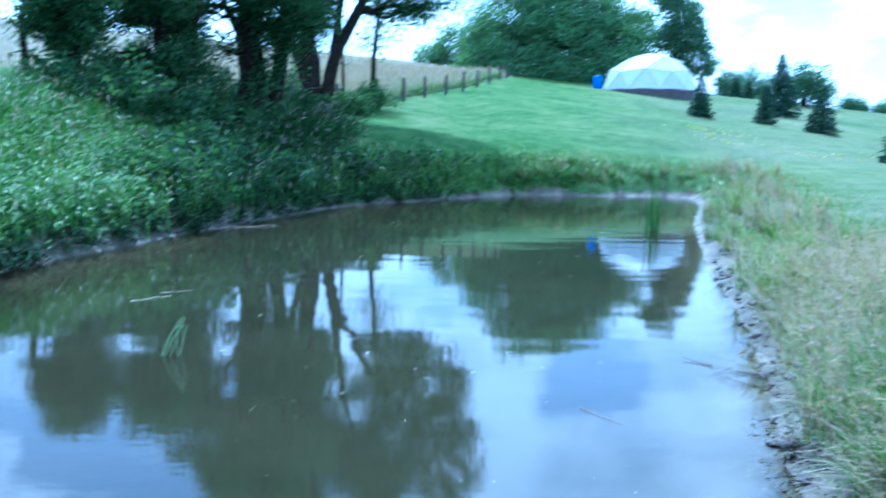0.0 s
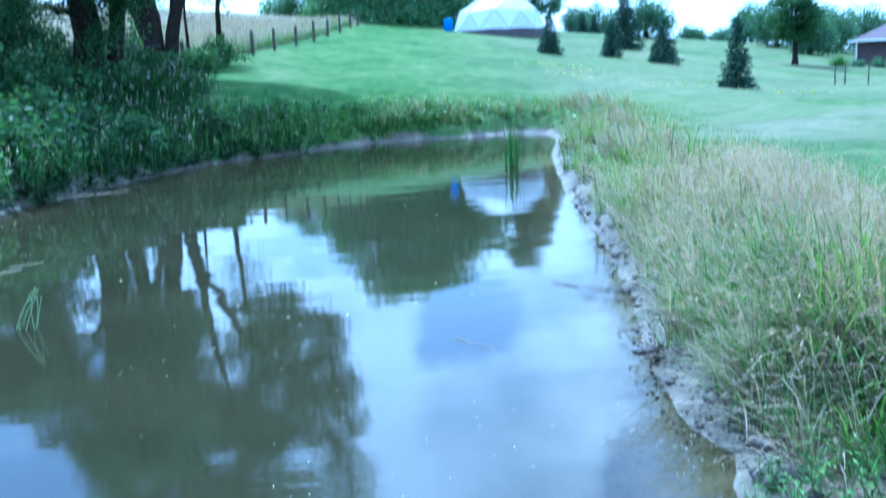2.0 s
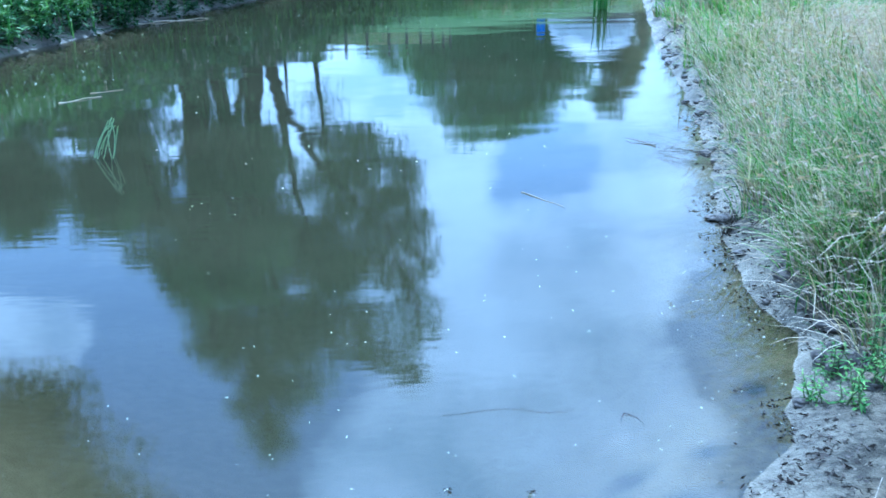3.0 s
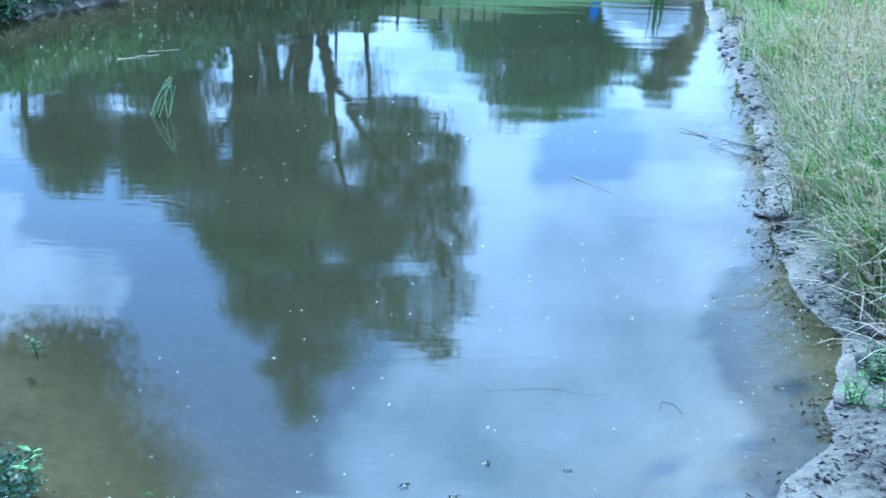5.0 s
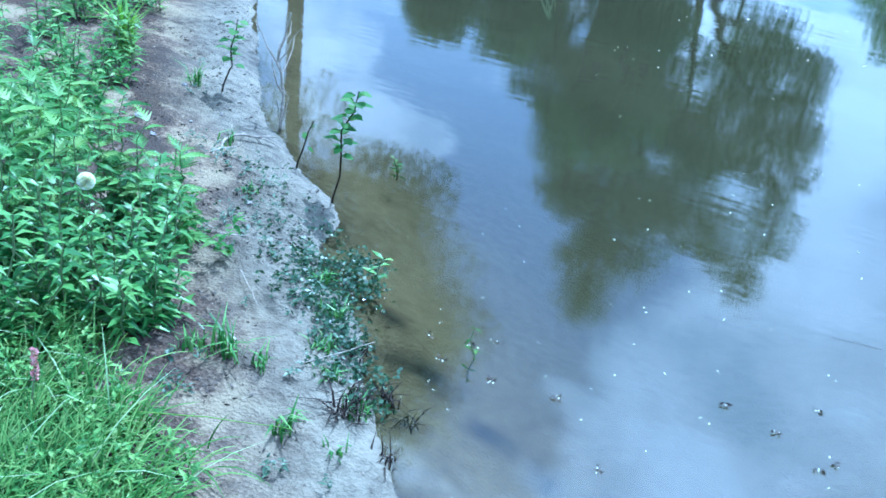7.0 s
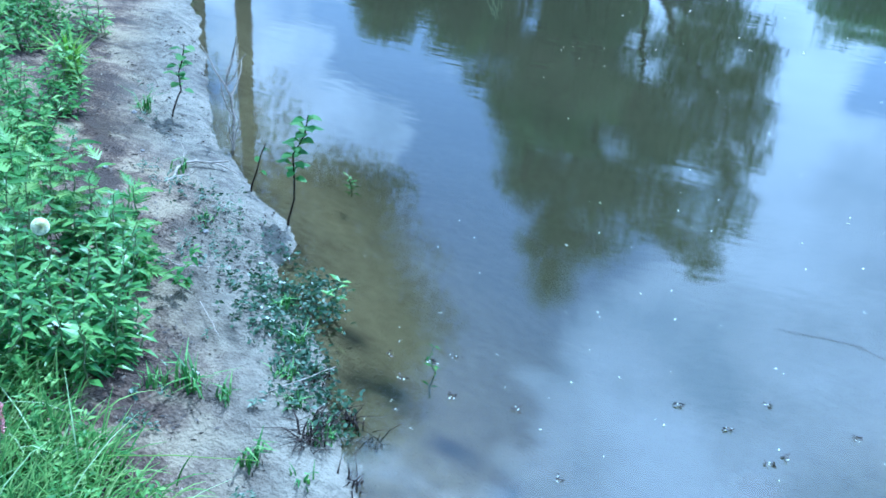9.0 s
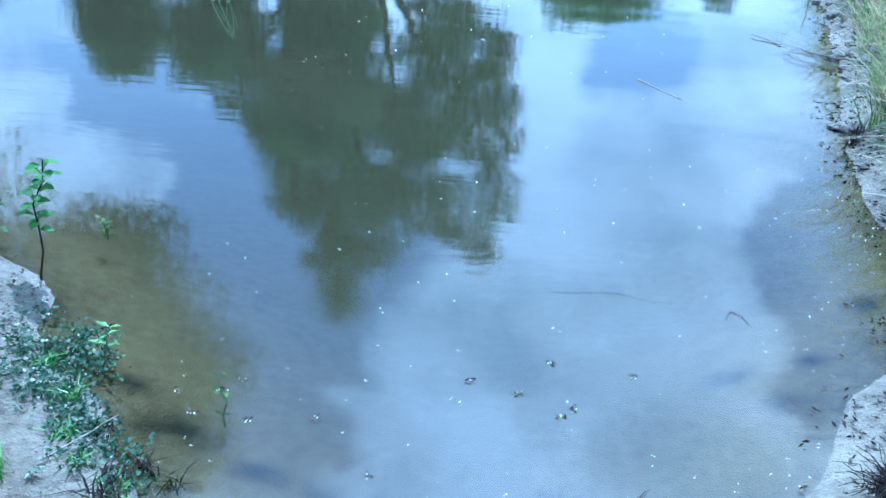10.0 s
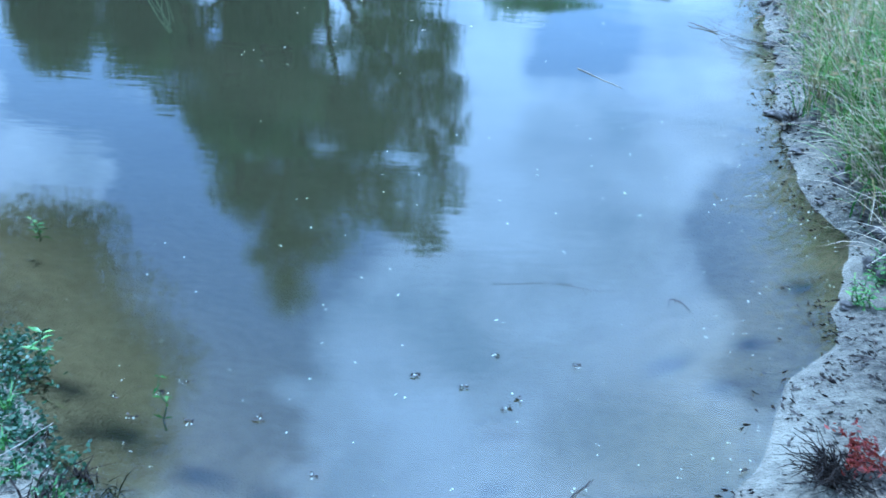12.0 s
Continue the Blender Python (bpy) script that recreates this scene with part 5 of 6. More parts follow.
def frond_mesh(mat):
    """A shared feathery leaf of length 1 along +x: a rib with pairs of narrow leaflets."""
    key = (mat.name, "frond")
    if key not in LEAF_MESHES:
        verts, faces = [], []
        for k in range(7):
            q = k / 6
            wide = 0.022 * (1.1 - q)
            verts += [(q, -wide, -0.13 * q * q), (q, wide, -0.13 * q * q)]
            if k:
                faces.append((2 * k - 2, 2 * k, 2 * k + 1, 2 * k - 1))
        for k in range(1, 7):
            q = k / 6
            size = 0.44 * (1.2 - q)
            for side in (-1, 1):
                foot, back = 2 * k + (side > 0), 2 * k - 2 + (side > 0)
                n = len(verts)
                verts += [(q + 0.35 * size, side * size * 0.62, 0.03 - 0.13 * q * q), (q + 0.62 * size, side * size * 0.8, -0.02 - 0.16 * q * q)]
                faces.append((back, n, n + 1, foot) if side < 0 else (foot, n + 1, n, back))
        v, f = np.array(verts), np.array(faces)
        LEAF_MESHES[key] = mesh_of("frond", v, f, mat)
    return LEAF_MESHES[key]


def feathery_weed(seed, x, y, height, stems, leaf, label, mat):
    """A weed with upright stems and finely cut leaves."""
    rng = np.random.default_rng(seed)
    plant = thing("feathery_weed", (x, y, on_ground(x, y)), label, "plant", "feathery weeds by the shore")
    for _ in range(stems):
        h, a = height * rng.uniform(0.65, 1.1), rng.uniform(0, 2 * np.pi)
        lean = rng.uniform(0.05, 0.4) * h
        foot = rng.normal(0, 0.05, 2)
        line = bend(rng, (*foot, -0.03), (foot[0] + math.cos(a) * lean, foot[1] + math.sin(a) * lean, h), 6, 0.04)
        piece("stem", *tube(line, np.linspace(0.0035, 0.0015, 6), 5), M_STEM, plant, smooth=True)
        for k in range(10):
            s = 0.3 + 0.7 * k / 9
            p = Vector([float(np.interp(s * 5, range(6), line[:, q])) for q in range(3)])
            b = k * 2.4 + rng.uniform(-0.4, 0.4)
            w = Vector((math.cos(b), math.sin(b), rng.uniform(0.0, 0.7))).normalized()
            side = Vector((0, 0, 1)).cross(w).normalized()
            ob = new("frond", frond_mesh(mat))
            ob.parent = plant
            ob.matrix_basis = Matrix.Translation(p) @ Matrix((w, side, w.cross(side))).transposed().to_4x4() @ Matrix.Scale(leaf * rng.uniform(0.7, 1.2) * (1.1 - 0.4 * s), 4)


def tuft(seed, x, y, height, count, label, mat=M_LEAF, width=0.0035, lean=0.7, group="small grass tufts on the mud"):
    rng = np.random.default_rng(seed)
    clump = thing("grass_tuft", (x, y, on_ground(x, y)), label, "grass tuft", group)
    for _ in range(count):
        v, f, _p = blades(rng, [(*rng.normal(0, 0.018, 2), -0.01)], height, width, lean, 1.0)
        piece("blade", v, f, mat, clump)
    return clump


def stick(name, points, radius, mat, label, twigs=0, seed=0, size=0.1, category="stick", group=""):
    """A stick lying or standing along the points, with side twigs."""
    rng = np.random.default_rng(seed)
    p = np.array(points, float)
    root = p[0].copy()
    ob = thing(name, root, label, category, group)
    p -= root
    s = np.linspace(0, len(p) - 1, 3 * len(p))
    line = np.stack([np.interp(s, range(len(p)), p[:, q]) for q in range(3)], 1)
    line[1:-1] += rng.normal(0, radius * 0.8, (len(line) - 2, 3))
    piece("stem", *tube(line, np.linspace(radius, radius * 0.45, len(line)), 6), mat, ob, smooth=True)
    for _ in range(twigs):
        k = rng.integers(1, len(line) - 1)
        way = line[min(k + 1, len(line) - 1)] - line[k - 1]
        way = way / (np.linalg.norm(way) + 1e-9) + rng.normal(0, 0.55, 3)
        way /= np.linalg.norm(way)
        tw = bend(rng, line[k], line[k] + way * size * rng.uniform(0.5, 1.2), 4, 0.08)
        piece("twig", *tube(tw, np.linspace(radius * 0.5, radius * 0.18, 4), 5), mat, ob, smooth=True)
    return ob


def lump(name, seed, x, y, z, size, mat, label, category, group="", squash=0.6):
    rng = np.random.default_rng(seed)
    bm = bmesh.new()
    bmesh.ops.create_icosphere(bm, subdivisions=3, radius=1.0)
    for q in bm.verts:
        q.co *= 1 + 0.55 * noise.noise(q.co * 1.6 + Vector((seed * 3.1, 0, 0))) + 0.3 * noise.noise(q.co * 4 + Vector((0, seed * 1.7, 0)))
        q.co = Vector((q.co.x * size * rng.uniform(0.98, 1.02), q.co.y * size * 0.8, q.co.z * size * squash))
    ob = part(name, bm, mat, smooth=True)
    ob.location, ob.rotation_euler = (x, y, z), (0, 0, seed * 1.3)
    return tagged(ob, label, category, group)


def puff(seed, x, y, top, size=0.024):
    rng = np.random.default_rng(seed)
    z = on_ground(x, y)
    plant = thing("seed_clock", (x, y, z), "round white seed clock on a thin bare stalk", "flower", "white seed clocks")
    h = top - z
    line = bend(rng, (rng.normal(0, 0.03), rng.normal(0, 0.03), -0.02), (0, 0, h), 6, 0.03)
    piece("stalk", *tube(line, [0.0028] * 6, 6), M_STEM, plant, smooth=True)
    n = 640
    u = rng.normal(0, 1, (n, 3))
    u /= np.linalg.norm(u, axis=1, keepdims=True)
    e = np.cross(u, rng.normal(0, 1, (n, 3)))
    e /= np.linalg.norm(e, axis=1, keepdims=True)
    c = np.array([0, 0, h])
    tip = c + u * size
    v = np.stack([c + u * size * 0.2, tip + e * 0.006, tip + u * 0.001, tip - e * 0.006], 1).reshape(-1, 3)
    piece("puff", v, np.arange(n * 4).reshape(-1, 4), M_PUFF, plant, "fluffy white seed ball")


def near_left():
    rng = np.random.default_rng(31)
    words = "lush bright green weed with pointed leaves beside the mud"
    k = 0
    for x, y, h in [(-1.50, 1.62, .24), (-1.58, 1.78, .30), (-1.72, 1.62, .36), (-1.66, 1.92, .26), (-1.85, 1.78, .38), (-1.92, 1.58, .40), (-1.82, 2.02, .30),
                    (-2.1, 1.68, .40), (-1.62, 1.48, .32), (-1.78, 1.42, .36), (-2.02, 1.42, .40), (-2.28, 1.55, .40), (-1.46, 1.74, .2)]:
        herb(100 + k, x, y, h, 9, 0.08, words, M_LEAF, per=9)
        k += 1
    for x, y, h in [(-2.05, 1.9, .42), (-2.25, 2.05, .4), (-2.3, 1.8, .46), (-2.45, 1.95, .42), (-1.98, 2.1, .34), (-2.15, 1.62, .46), (-2.5, 1.7, .46), (-1.9, 1.72, .4), (-1.75, 2.12, .26)]:
        feathery_weed(100 + k, x, y, h, 8, 0.11, "lush green weed with finely cut feathery leaves", M_LUSH)
        k += 1
    words = "sparse pale green weed on the bare soil"
    for x, y, h in [(-2.55, 2.62, .22), (-2.75, 2.75, .26), (-2.95, 2.6, .28), (-2.7, 3.0, .22), (-3.0, 2.95, .28), (-3.2, 2.75, .3), (-2.9, 3.2, .2), (-3.25, 3.15, .26), (-3.4, 3.5, .26),
                    (-3.1, 3.5, .2), (-3.5, 3.0, .3), (-3.6, 3.8, .28), (-3.35, 4.0, .22), (-3.8, 3.4, .3), (-2.5, 2.45, .2)]:
        herb(100 + k, x, y, h, 5, 0.085, words, M_WEED if k % 2 else M_LUSH, per=8)
        k += 1
    tuft(5, -2.95, 3.32, 0.24, 60, "yellow-green broad grass clump on the soil", M_GRASS, 0.008, 0.8, "")
    for x, y, top in ((-1.74, 1.78, .45), (-2.35, 1.97, .5), (-2.17, 1.75, .5)):
        puff(int(-x * 100), x, y, top)
    for q, (x, y, h, n) in enumerate([(-1.24, 1.75, .12, 40), (-1.32, 1.70, .07, 22), (-1.15, 1.75, .06, 18), (-0.96, 1.59, .08, 24), (-0.86, 1.78, .05, 26), (-2.56, 3.32, .12, 26), (-1.06, 1.97, .05, 26),
                                      (-1.13, 2.14, .06, 30), (-1.28, 2.3, .06, 26), (-0.99, 1.86, .05, 22), (-2.05, 2.85, .07, 12), (-1.75, 2.6, .05, 14), (-0.82, 1.62, .05, 12)]):
        tuft(200 + q, x, y, h, n, "small green grass tuft on the grey mud")
    # lush grass where the bank steps up, in leaning clumps
    hearts, d = scatter(rng, 900, -3.6, -0.95, 0.0, 1.62, lambda x, y, d: step(-(x + 0.62 + 0.35 * y), -0.12, 0.12) * (1 - step(y + 0.3 * (x + 1.5), 1.3, 1.6)) * step(x + 0.4 * wave_noise(x, y, 0.4, 21), -3.4, -2.1) * step(y + 0.4 * wave_noise(x, y, 0.4, 22), 0.1, 0.9))
    own = np.repeat(np.arange(len(hearts)), 34)
    roots = hearts[own] + rng.normal(0, 1, (len(own), 3)) * (0.04, 0.04, 0)
    way = 0.4 + 1.6 * wave_noise(hearts[:, 0], hearts[:, 1], 0.5, 41) + rng.normal(0, 0.5, len(hearts))
    v, f = arching(rng, roots, way[own] + rng.normal(0, 1.2, len(own)), 0.16, 0.0028, 0.85)
    stuff("lush_grass", v, f, M_YOUNG, "lush bright green arching grass on the near bank", "grass")
    pick = rng.uniform(0, 1, len(roots)) < 0.014
    v, f = arching(rng, roots[pick], rng.uniform(0, 6.3, pick.sum()), 0.3, 0.0017, 0.8)
    stuff("dry_blades", v, f, M_PALE, "long pale blades in the lush grass", "grass")
    pick = (rng.uniform(0, 1, len(roots)) < 0.09) & (wave_noise(roots[:, 0], roots[:, 1], 0.25, 45) > -0.1)
    v, f = weed_mass(rng, roots[pick], 0.12, 0.032, 9)
    stuff("clover", v, f, M_LUSH, "small leafy herbs growing through the lush grass", "weeds")
    # pink flower spike
    spike = thing("flower_spike", (-1.36, 1.2, on_ground(-1.36, 1.2)), "small dull pink flower spike in the grass", "flower")
    piece("stem", *tube(bend(rng, (0, 0, -0.02), (-0.01, 0.02, 0.2), 5, 0.05), [0.002] * 5, 5), M_STEM, spike, smooth=True)
    v, f = leaf_quads(rng, np.stack([np.linspace(-0.01, -0.015, 12), np.linspace(0.015, 0.025, 12), np.linspace(0.17, 0.24, 12)], 1), 0.004, 8, 0.006, 0.8, 0.6)
    piece("blossom", v, f, foliage("pink_blossom", [(0.3, 0.12, 0.13), (0.45, 0.22, 0.23), (0.55, 0.33, 0.32)], 0.3), spike, "pink blossom")
    # rotten roots and dead grass along the waterline
    for q, (x, y, h, n) in enumerate([(-0.88, 1.76, .07, 46), (-0.83, 1.93, .06, 30), (-0.75, 1.9, .05, 24), (-0.9, 1.84, .05, 26), (-0.72, 1.7, .05, 20), (-1.0, 2.02, .05, 20)]):
        tuft(900 + q, x, y, h, n, "dark clump of rotten grass roots at the waterline", M_ROT, 0.0028, 1.5, "rotten roots by the water")
    # crumbs of dry soil
    pts, d = scatter(rng, 15000, -3.2, -0.7, 1.3, 4.2, lambda x, y, d: step(d, 0.05, 0.25) * (1 - step(d, 1.0, 1.5)) * np.clip(0.35 + 0.8 * wave_noise(x, y, 0.3, 46), 0.05, 1) * 0.7)
    more, d = scatter(rng, 9000, 0.8, 3.0, 1.6, 6.0, lambda x, y, d: step(d, 0.0, 0.1) * (1 - step(d, 0.5, 0.8)) * 0.7)
    pts = np.concatenate([pts, more])
    r = (0.0022 + 0.006 * rng.uniform(0, 1, len(pts)) ** 3)[:, None, None]
    shape = np.array([(1, 0, 0), (0, 1, 0), (-1, 0, 0), (0, -1, 0), (0, 0, 0.9)], float)
    v = pts[:, None] + shape * r * rng.uniform(0.6, 1.3, (len(pts), 5, 3))
    k5 = np.arange(len(pts))[:, None] * 5
    stuff("soil_crumbs", v.reshape(-1, 3), np.concatenate([k5 + [0, 1, 4], k5 + [1, 2, 4], k5 + [2, 3, 4], k5 + [3, 0, 4]]), M_CRUMB, "small crumbs of dry grey-brown soil strewn on the mud", "soil")
    # low leaves under the lush weeds and on the soil behind
    roots, d = scatter(rng, 1500, -3.6, -1.45, 1.2, 2.4, lambda x, y, d: step(-(x + 1.56 + 0.12 * wave_noise(x, y, 0.2, 18)), -0.03, 0.12) * (1 - step(y - 0.15 * (x + 1.5) + 0.2 * wave_noise(x, y, 0.25, 23), 1.9, 2.2)) * step(x + 0.3 * wave_noise(x, y, 0.3, 24), -3.3, -2.4))
    v, f = weed_mass(rng, roots, 0.13, 0.05, 8)
    stuff("undergrowth", v, f, M_WEED, "dense small leaves filling the weeds near the ground", "weeds")
    roots, d = scatter(rng, 1500, -3.8, -2.3, 2.2, 4.0, lambda x, y, d: step(d, 0.5, 0.9) * np.clip(0.15 + 1.1 * wave_noise(x, y, 0.32, 19), 0, 1))
    v, f = weed_mass(rng, roots, 0.17, 0.045, 14)
    stuff("soil_weeds", v, f, M_WEED, "patches of small leafy weeds on the bare soil", "weeds")
    roots, d = scatter(rng, 1300, -2.9, -0.7, 1.45, 3.8, lambda x, y, d: step(d, 0.03, 0.12) * (1 - step(d, 0.5, 0.9)) * np.clip(-0.1 + 1.2 * wave_noise(x, y, 0.18, 20), 0, 1))
    v, f = weed_mass(rng, roots, 0.05, 0.022, 9)
    stuff("mud_seedlings", v, f, M_CREEP, "tiny dark green seedlings dotted over the mud", "plant")
    # weeds along the left shore further on
    roots, d = scatter(rng, 2600, -9, -3, 3.4, 10, lambda x, y, d: step(d, 0.75, 1.3) * (1 - step(d, 3.5, 5)) * 0.9)
    v, f = weed_mass(rng, roots, 0.3, 0.09, 16)
    stuff("shore_weeds", v, f, M_LUSH, "patchy green weeds behind the mud shore", "weeds")
    roots, d = scatter(rng, 7000, -9, -3, 3.8, 10, lambda x, y, d: step(d, 1.0, 2.0) * (1 - step(d, 3.5, 5)) * 0.9)
    v, f, _ = blades(rng, roots, 0.28, 0.005, 0.8, 0.9)
    stuff("shore_grass", v, f, M_GRASS, "rough green grass behind the mud shore", "grass")
    # creeping mat on the wet mud
    mats = [(-1.69, 2.57, .10, 40), (-1.50, 2.45, .10, 60), (-1.36, 2.34, .09, 110), (-1.27, 2.24, .08, 150), (-1.30, 2.44, .07, 130), (-1.22, 2.50, .06, 120), (-1.18, 2.36, .07, 150), (-1.18, 2.16, .07, 140),
            (-1.08, 2.07, .06, 110), (-1.02, 2.02, .05, 80), (-0.92, 1.96, .05, 60), (-0.98, 1.90, .05, 70), (-1.85, 2.75, .1, 26), (-1.6, 2.3, .12, 22), (-0.86, 1.86, .04, 60), (-1.45, 2.62, .06, 30)]
    cs = np.concatenate([np.stack([rng.normal(x, r * 0.6, n), rng.normal(y, r * 0.6, n), np.zeros(n)], 1) for x, y, r, n in [(x, y, r * 1.3, int(n * 0.8)) for x, y, r, n in mats]])
    cs[:, 2] = np.maximum(ground_height(cs[:, 0], cs[:, 1]), 0.0) + rng.uniform(0.004, 0.03, len(cs))
    v, f = leaf_quads(rng, cs, (0.009, 0.009, 0.006), 3, 0.0085, 0.35, 0.6)
    stuff("creeping_weed", v, f, M_CREEP, "mat of tiny green leaves creeping over wet mud", "plant")
    pts, d = scatter(rng, 9000, -3.6, -0.6, 1.5, 4.6, lambda x, y, d: step(d, -0.06, 0.06) * (1 - step(d, 0.35, 1.1)) * np.clip(0.3 + 0.9 * wave_noise(x, y, 0.22, 42), 0.03, 0.9) * 0.5)
    v, f = leaf_quads(rng, pts + (0, 0, 0.004), (0.014, 0.014, 0.002), 4, 0.007, 0.12, 0.4)
    stuff("plant_litter", v, f, M_DARKSTICK, "dark bits of dead leaf strewn on the mud", "litter")
    pts, d = scatter(rng, 14000, 0.8, 4.5, 1.6, 9, lambda x, y, d: step(d, 0.0, 0.08) * (1 - step(d, 0.5, 0.9)) * (0.4 + 0.5 * (y < 4)) * np.clip(0.45 + 0.9 * wave_noise(x, y, 0.2, 44), 0.05, 1))
    v, f = leaf_quads(rng, pts + (0, 0, 0.004), (0.014, 0.014, 0.003), 3, 0.013, 0.15, 0.35)
    stuff("plant_litter", v, f, M_DARKSTICK, "dark bits of dead leaf and root on the mud", "litter")
    pts, d = scatter(rng, 15000, 0.6, 4.0, 1.5, 9, lambda x, y, d: step(d, -0.2, -0.02) * (1 - step(d, 0.08, 0.3)) * (x > 0.75) * np.clip(0.35 + wave_noise(x, y, 0.2, 43), 0.05, 1))
    pts[:, 2] = np.maximum(pts[:, 2], 0.0) + 0.004
    v, f = leaf_quads(rng, pts, (0.012, 0.012, 0.003), 2, 0.011, 0.15, 0.35)
    stuff("wet_litter", v, f, M_ROT, "dark wet scraps washed up along the waterline", "litter")
    # sapling standing in the edge of the water
    for name, seed, x, y, h, n, words in (("sapling", 301, -1.55, 2.84, .46, 22, "young sapling with round green leaves at the water edge"),
                                          ("sapling", 302, -2.46, 3.38, .34, 14, "small sapling with round dark leaves on the mud"),
                                          ("sapling", 303, -1.82, 3.0, .2, 4, "thin bare seedling standing in shallow water")):
        rng2 = np.random.default_rng(seed)
        plant = thing(name, (x, y, on_ground(x, y)), words, "sapling", "saplings by the water")
        line = bend(rng2, (0, 0, -0.05), (0.05, 0.05, h), 7, 0.03)
        piece("stem", *tube(line, np.linspace(0.005, 0.002, 7), 6), M_BARK, plant, smooth=True)
        for q in range(n):
            s = 0.5 + 0.5 * q / n
            p = np.array([np.interp(s * 6, range(7), line[:, c]) for c in range(3)])
            a = q * 2.4
            out = np.array([math.cos(a), math.sin(a), 0.25]) * rng2.uniform(0.025, 0.055)
            e = np.array([-math.sin(a), math.cos(a), 0]) * (0.021 if n > 5 else 0.01) * rng2.uniform(0.8, 1.2)
            o = p + out
            r = out / np.linalg.norm(out) * (0.023 if n > 5 else 0.012) + np.array([0, 0, -0.012])
            v = [p, o - r * 0.7 + e * 0.8, o + e, o + r * 0.6 + e * 0.6, o + r * 1.2, o + r * 0.6 - e * 0.6, o - e, o - r * 0.7 - e * 0.8]
            piece("leaf", v, [[0, 1, 6, 7], [1, 2, 5, 6], [2, 3, 4, 5]], M_REED, plant)
    stick("dead_sapling", [(-2.1, 3.33, -0.1), (-2.11, 3.36, 0.12), (-2.16, 3.38, 0.3), (-2.13, 3.42, 0.5)], 0.009, M_STICK, "pale bare dead sapling standing in the shallows", 9, 4, 0.2, "dead plant")
    stick("dry_branch", [(-1.95, 2.58, .1), (-2.02, 2.75, .13), (-2.06, 2.93, .12), (-1.95, 3.06, .09)], 0.008, M_STICK, "pale dry branch lying on the mud", 6, 5, 0.12)
    stick("reed_straw", [(-1.06, 1.84, .08), (-0.93, 2.02, .1)], 0.0025, M_STICK, "pale straw lying over the creeping weed")
    stick("reed_straw", [(-1.2, 1.34, .2), (-1.08, 1.44, .17), (-0.92, 1.56, .12)], 0.0018, M_GRASS, "long pale green grass stalk over the mud")
    stick("reed_straw", [(-1.45, 2.1, .11), (-1.3, 1.98, .1)], 0.002, M_STICK, "pale straw lying on the mud")
    stick("reed_straw", [(-1.75, 2.25, .14), (-1.62, 2.22, .13), (-1.52, 2.28, .12)], 0.003, M_STICK, "curved pale root lying on the mud")
    stick("tall_grass_stalk", [(-2.2, 1.62, .2), (-2.22, 1.68, .5), (-2.25, 1.7, .78)], 0.0025, M_STRAW, "tall thin pale grass stalk above the weeds", category="grass")
    stick("tall_grass_stalk", [(-2.1, 1.55, .2), (-2.14, 1.6, .45), (-2.2, 1.66, .6)], 0.0025, M_STRAW, "tall thin pale grass stalk above the weeds", category="grass")
    for q in range(14):
        x, y = rng.uniform(-2.6, -1.2), rng.uniform(1.9, 3.6)
        if shore_distance(np.array([x]), np.array([y]))[0] > 0.15:
            lump("pebble", 400 + q, x, y, on_ground(x, y) + 0.004, rng.uniform(0.008, 0.02), M_STONE, "small pale pebble on the mud", "pebble", "pebbles on the mud")
    # stalks and sprigs standing in the water
    herb(330, -1.17, 2.42, .16, 1, 0.075, "pale green sprig standing at the water edge", M_LUSH, "", 5)
    herb(331, -0.71, 2.25, .2, 1, 0.04, "thin dark water plant standing in the shallows", M_WEED, "", 5, -0.06)
    herb(332, -1.5, 3.3, .05, 2, 0.045, "small floating rosette of green leaves", M_LUSH, "", 5, -0.02)


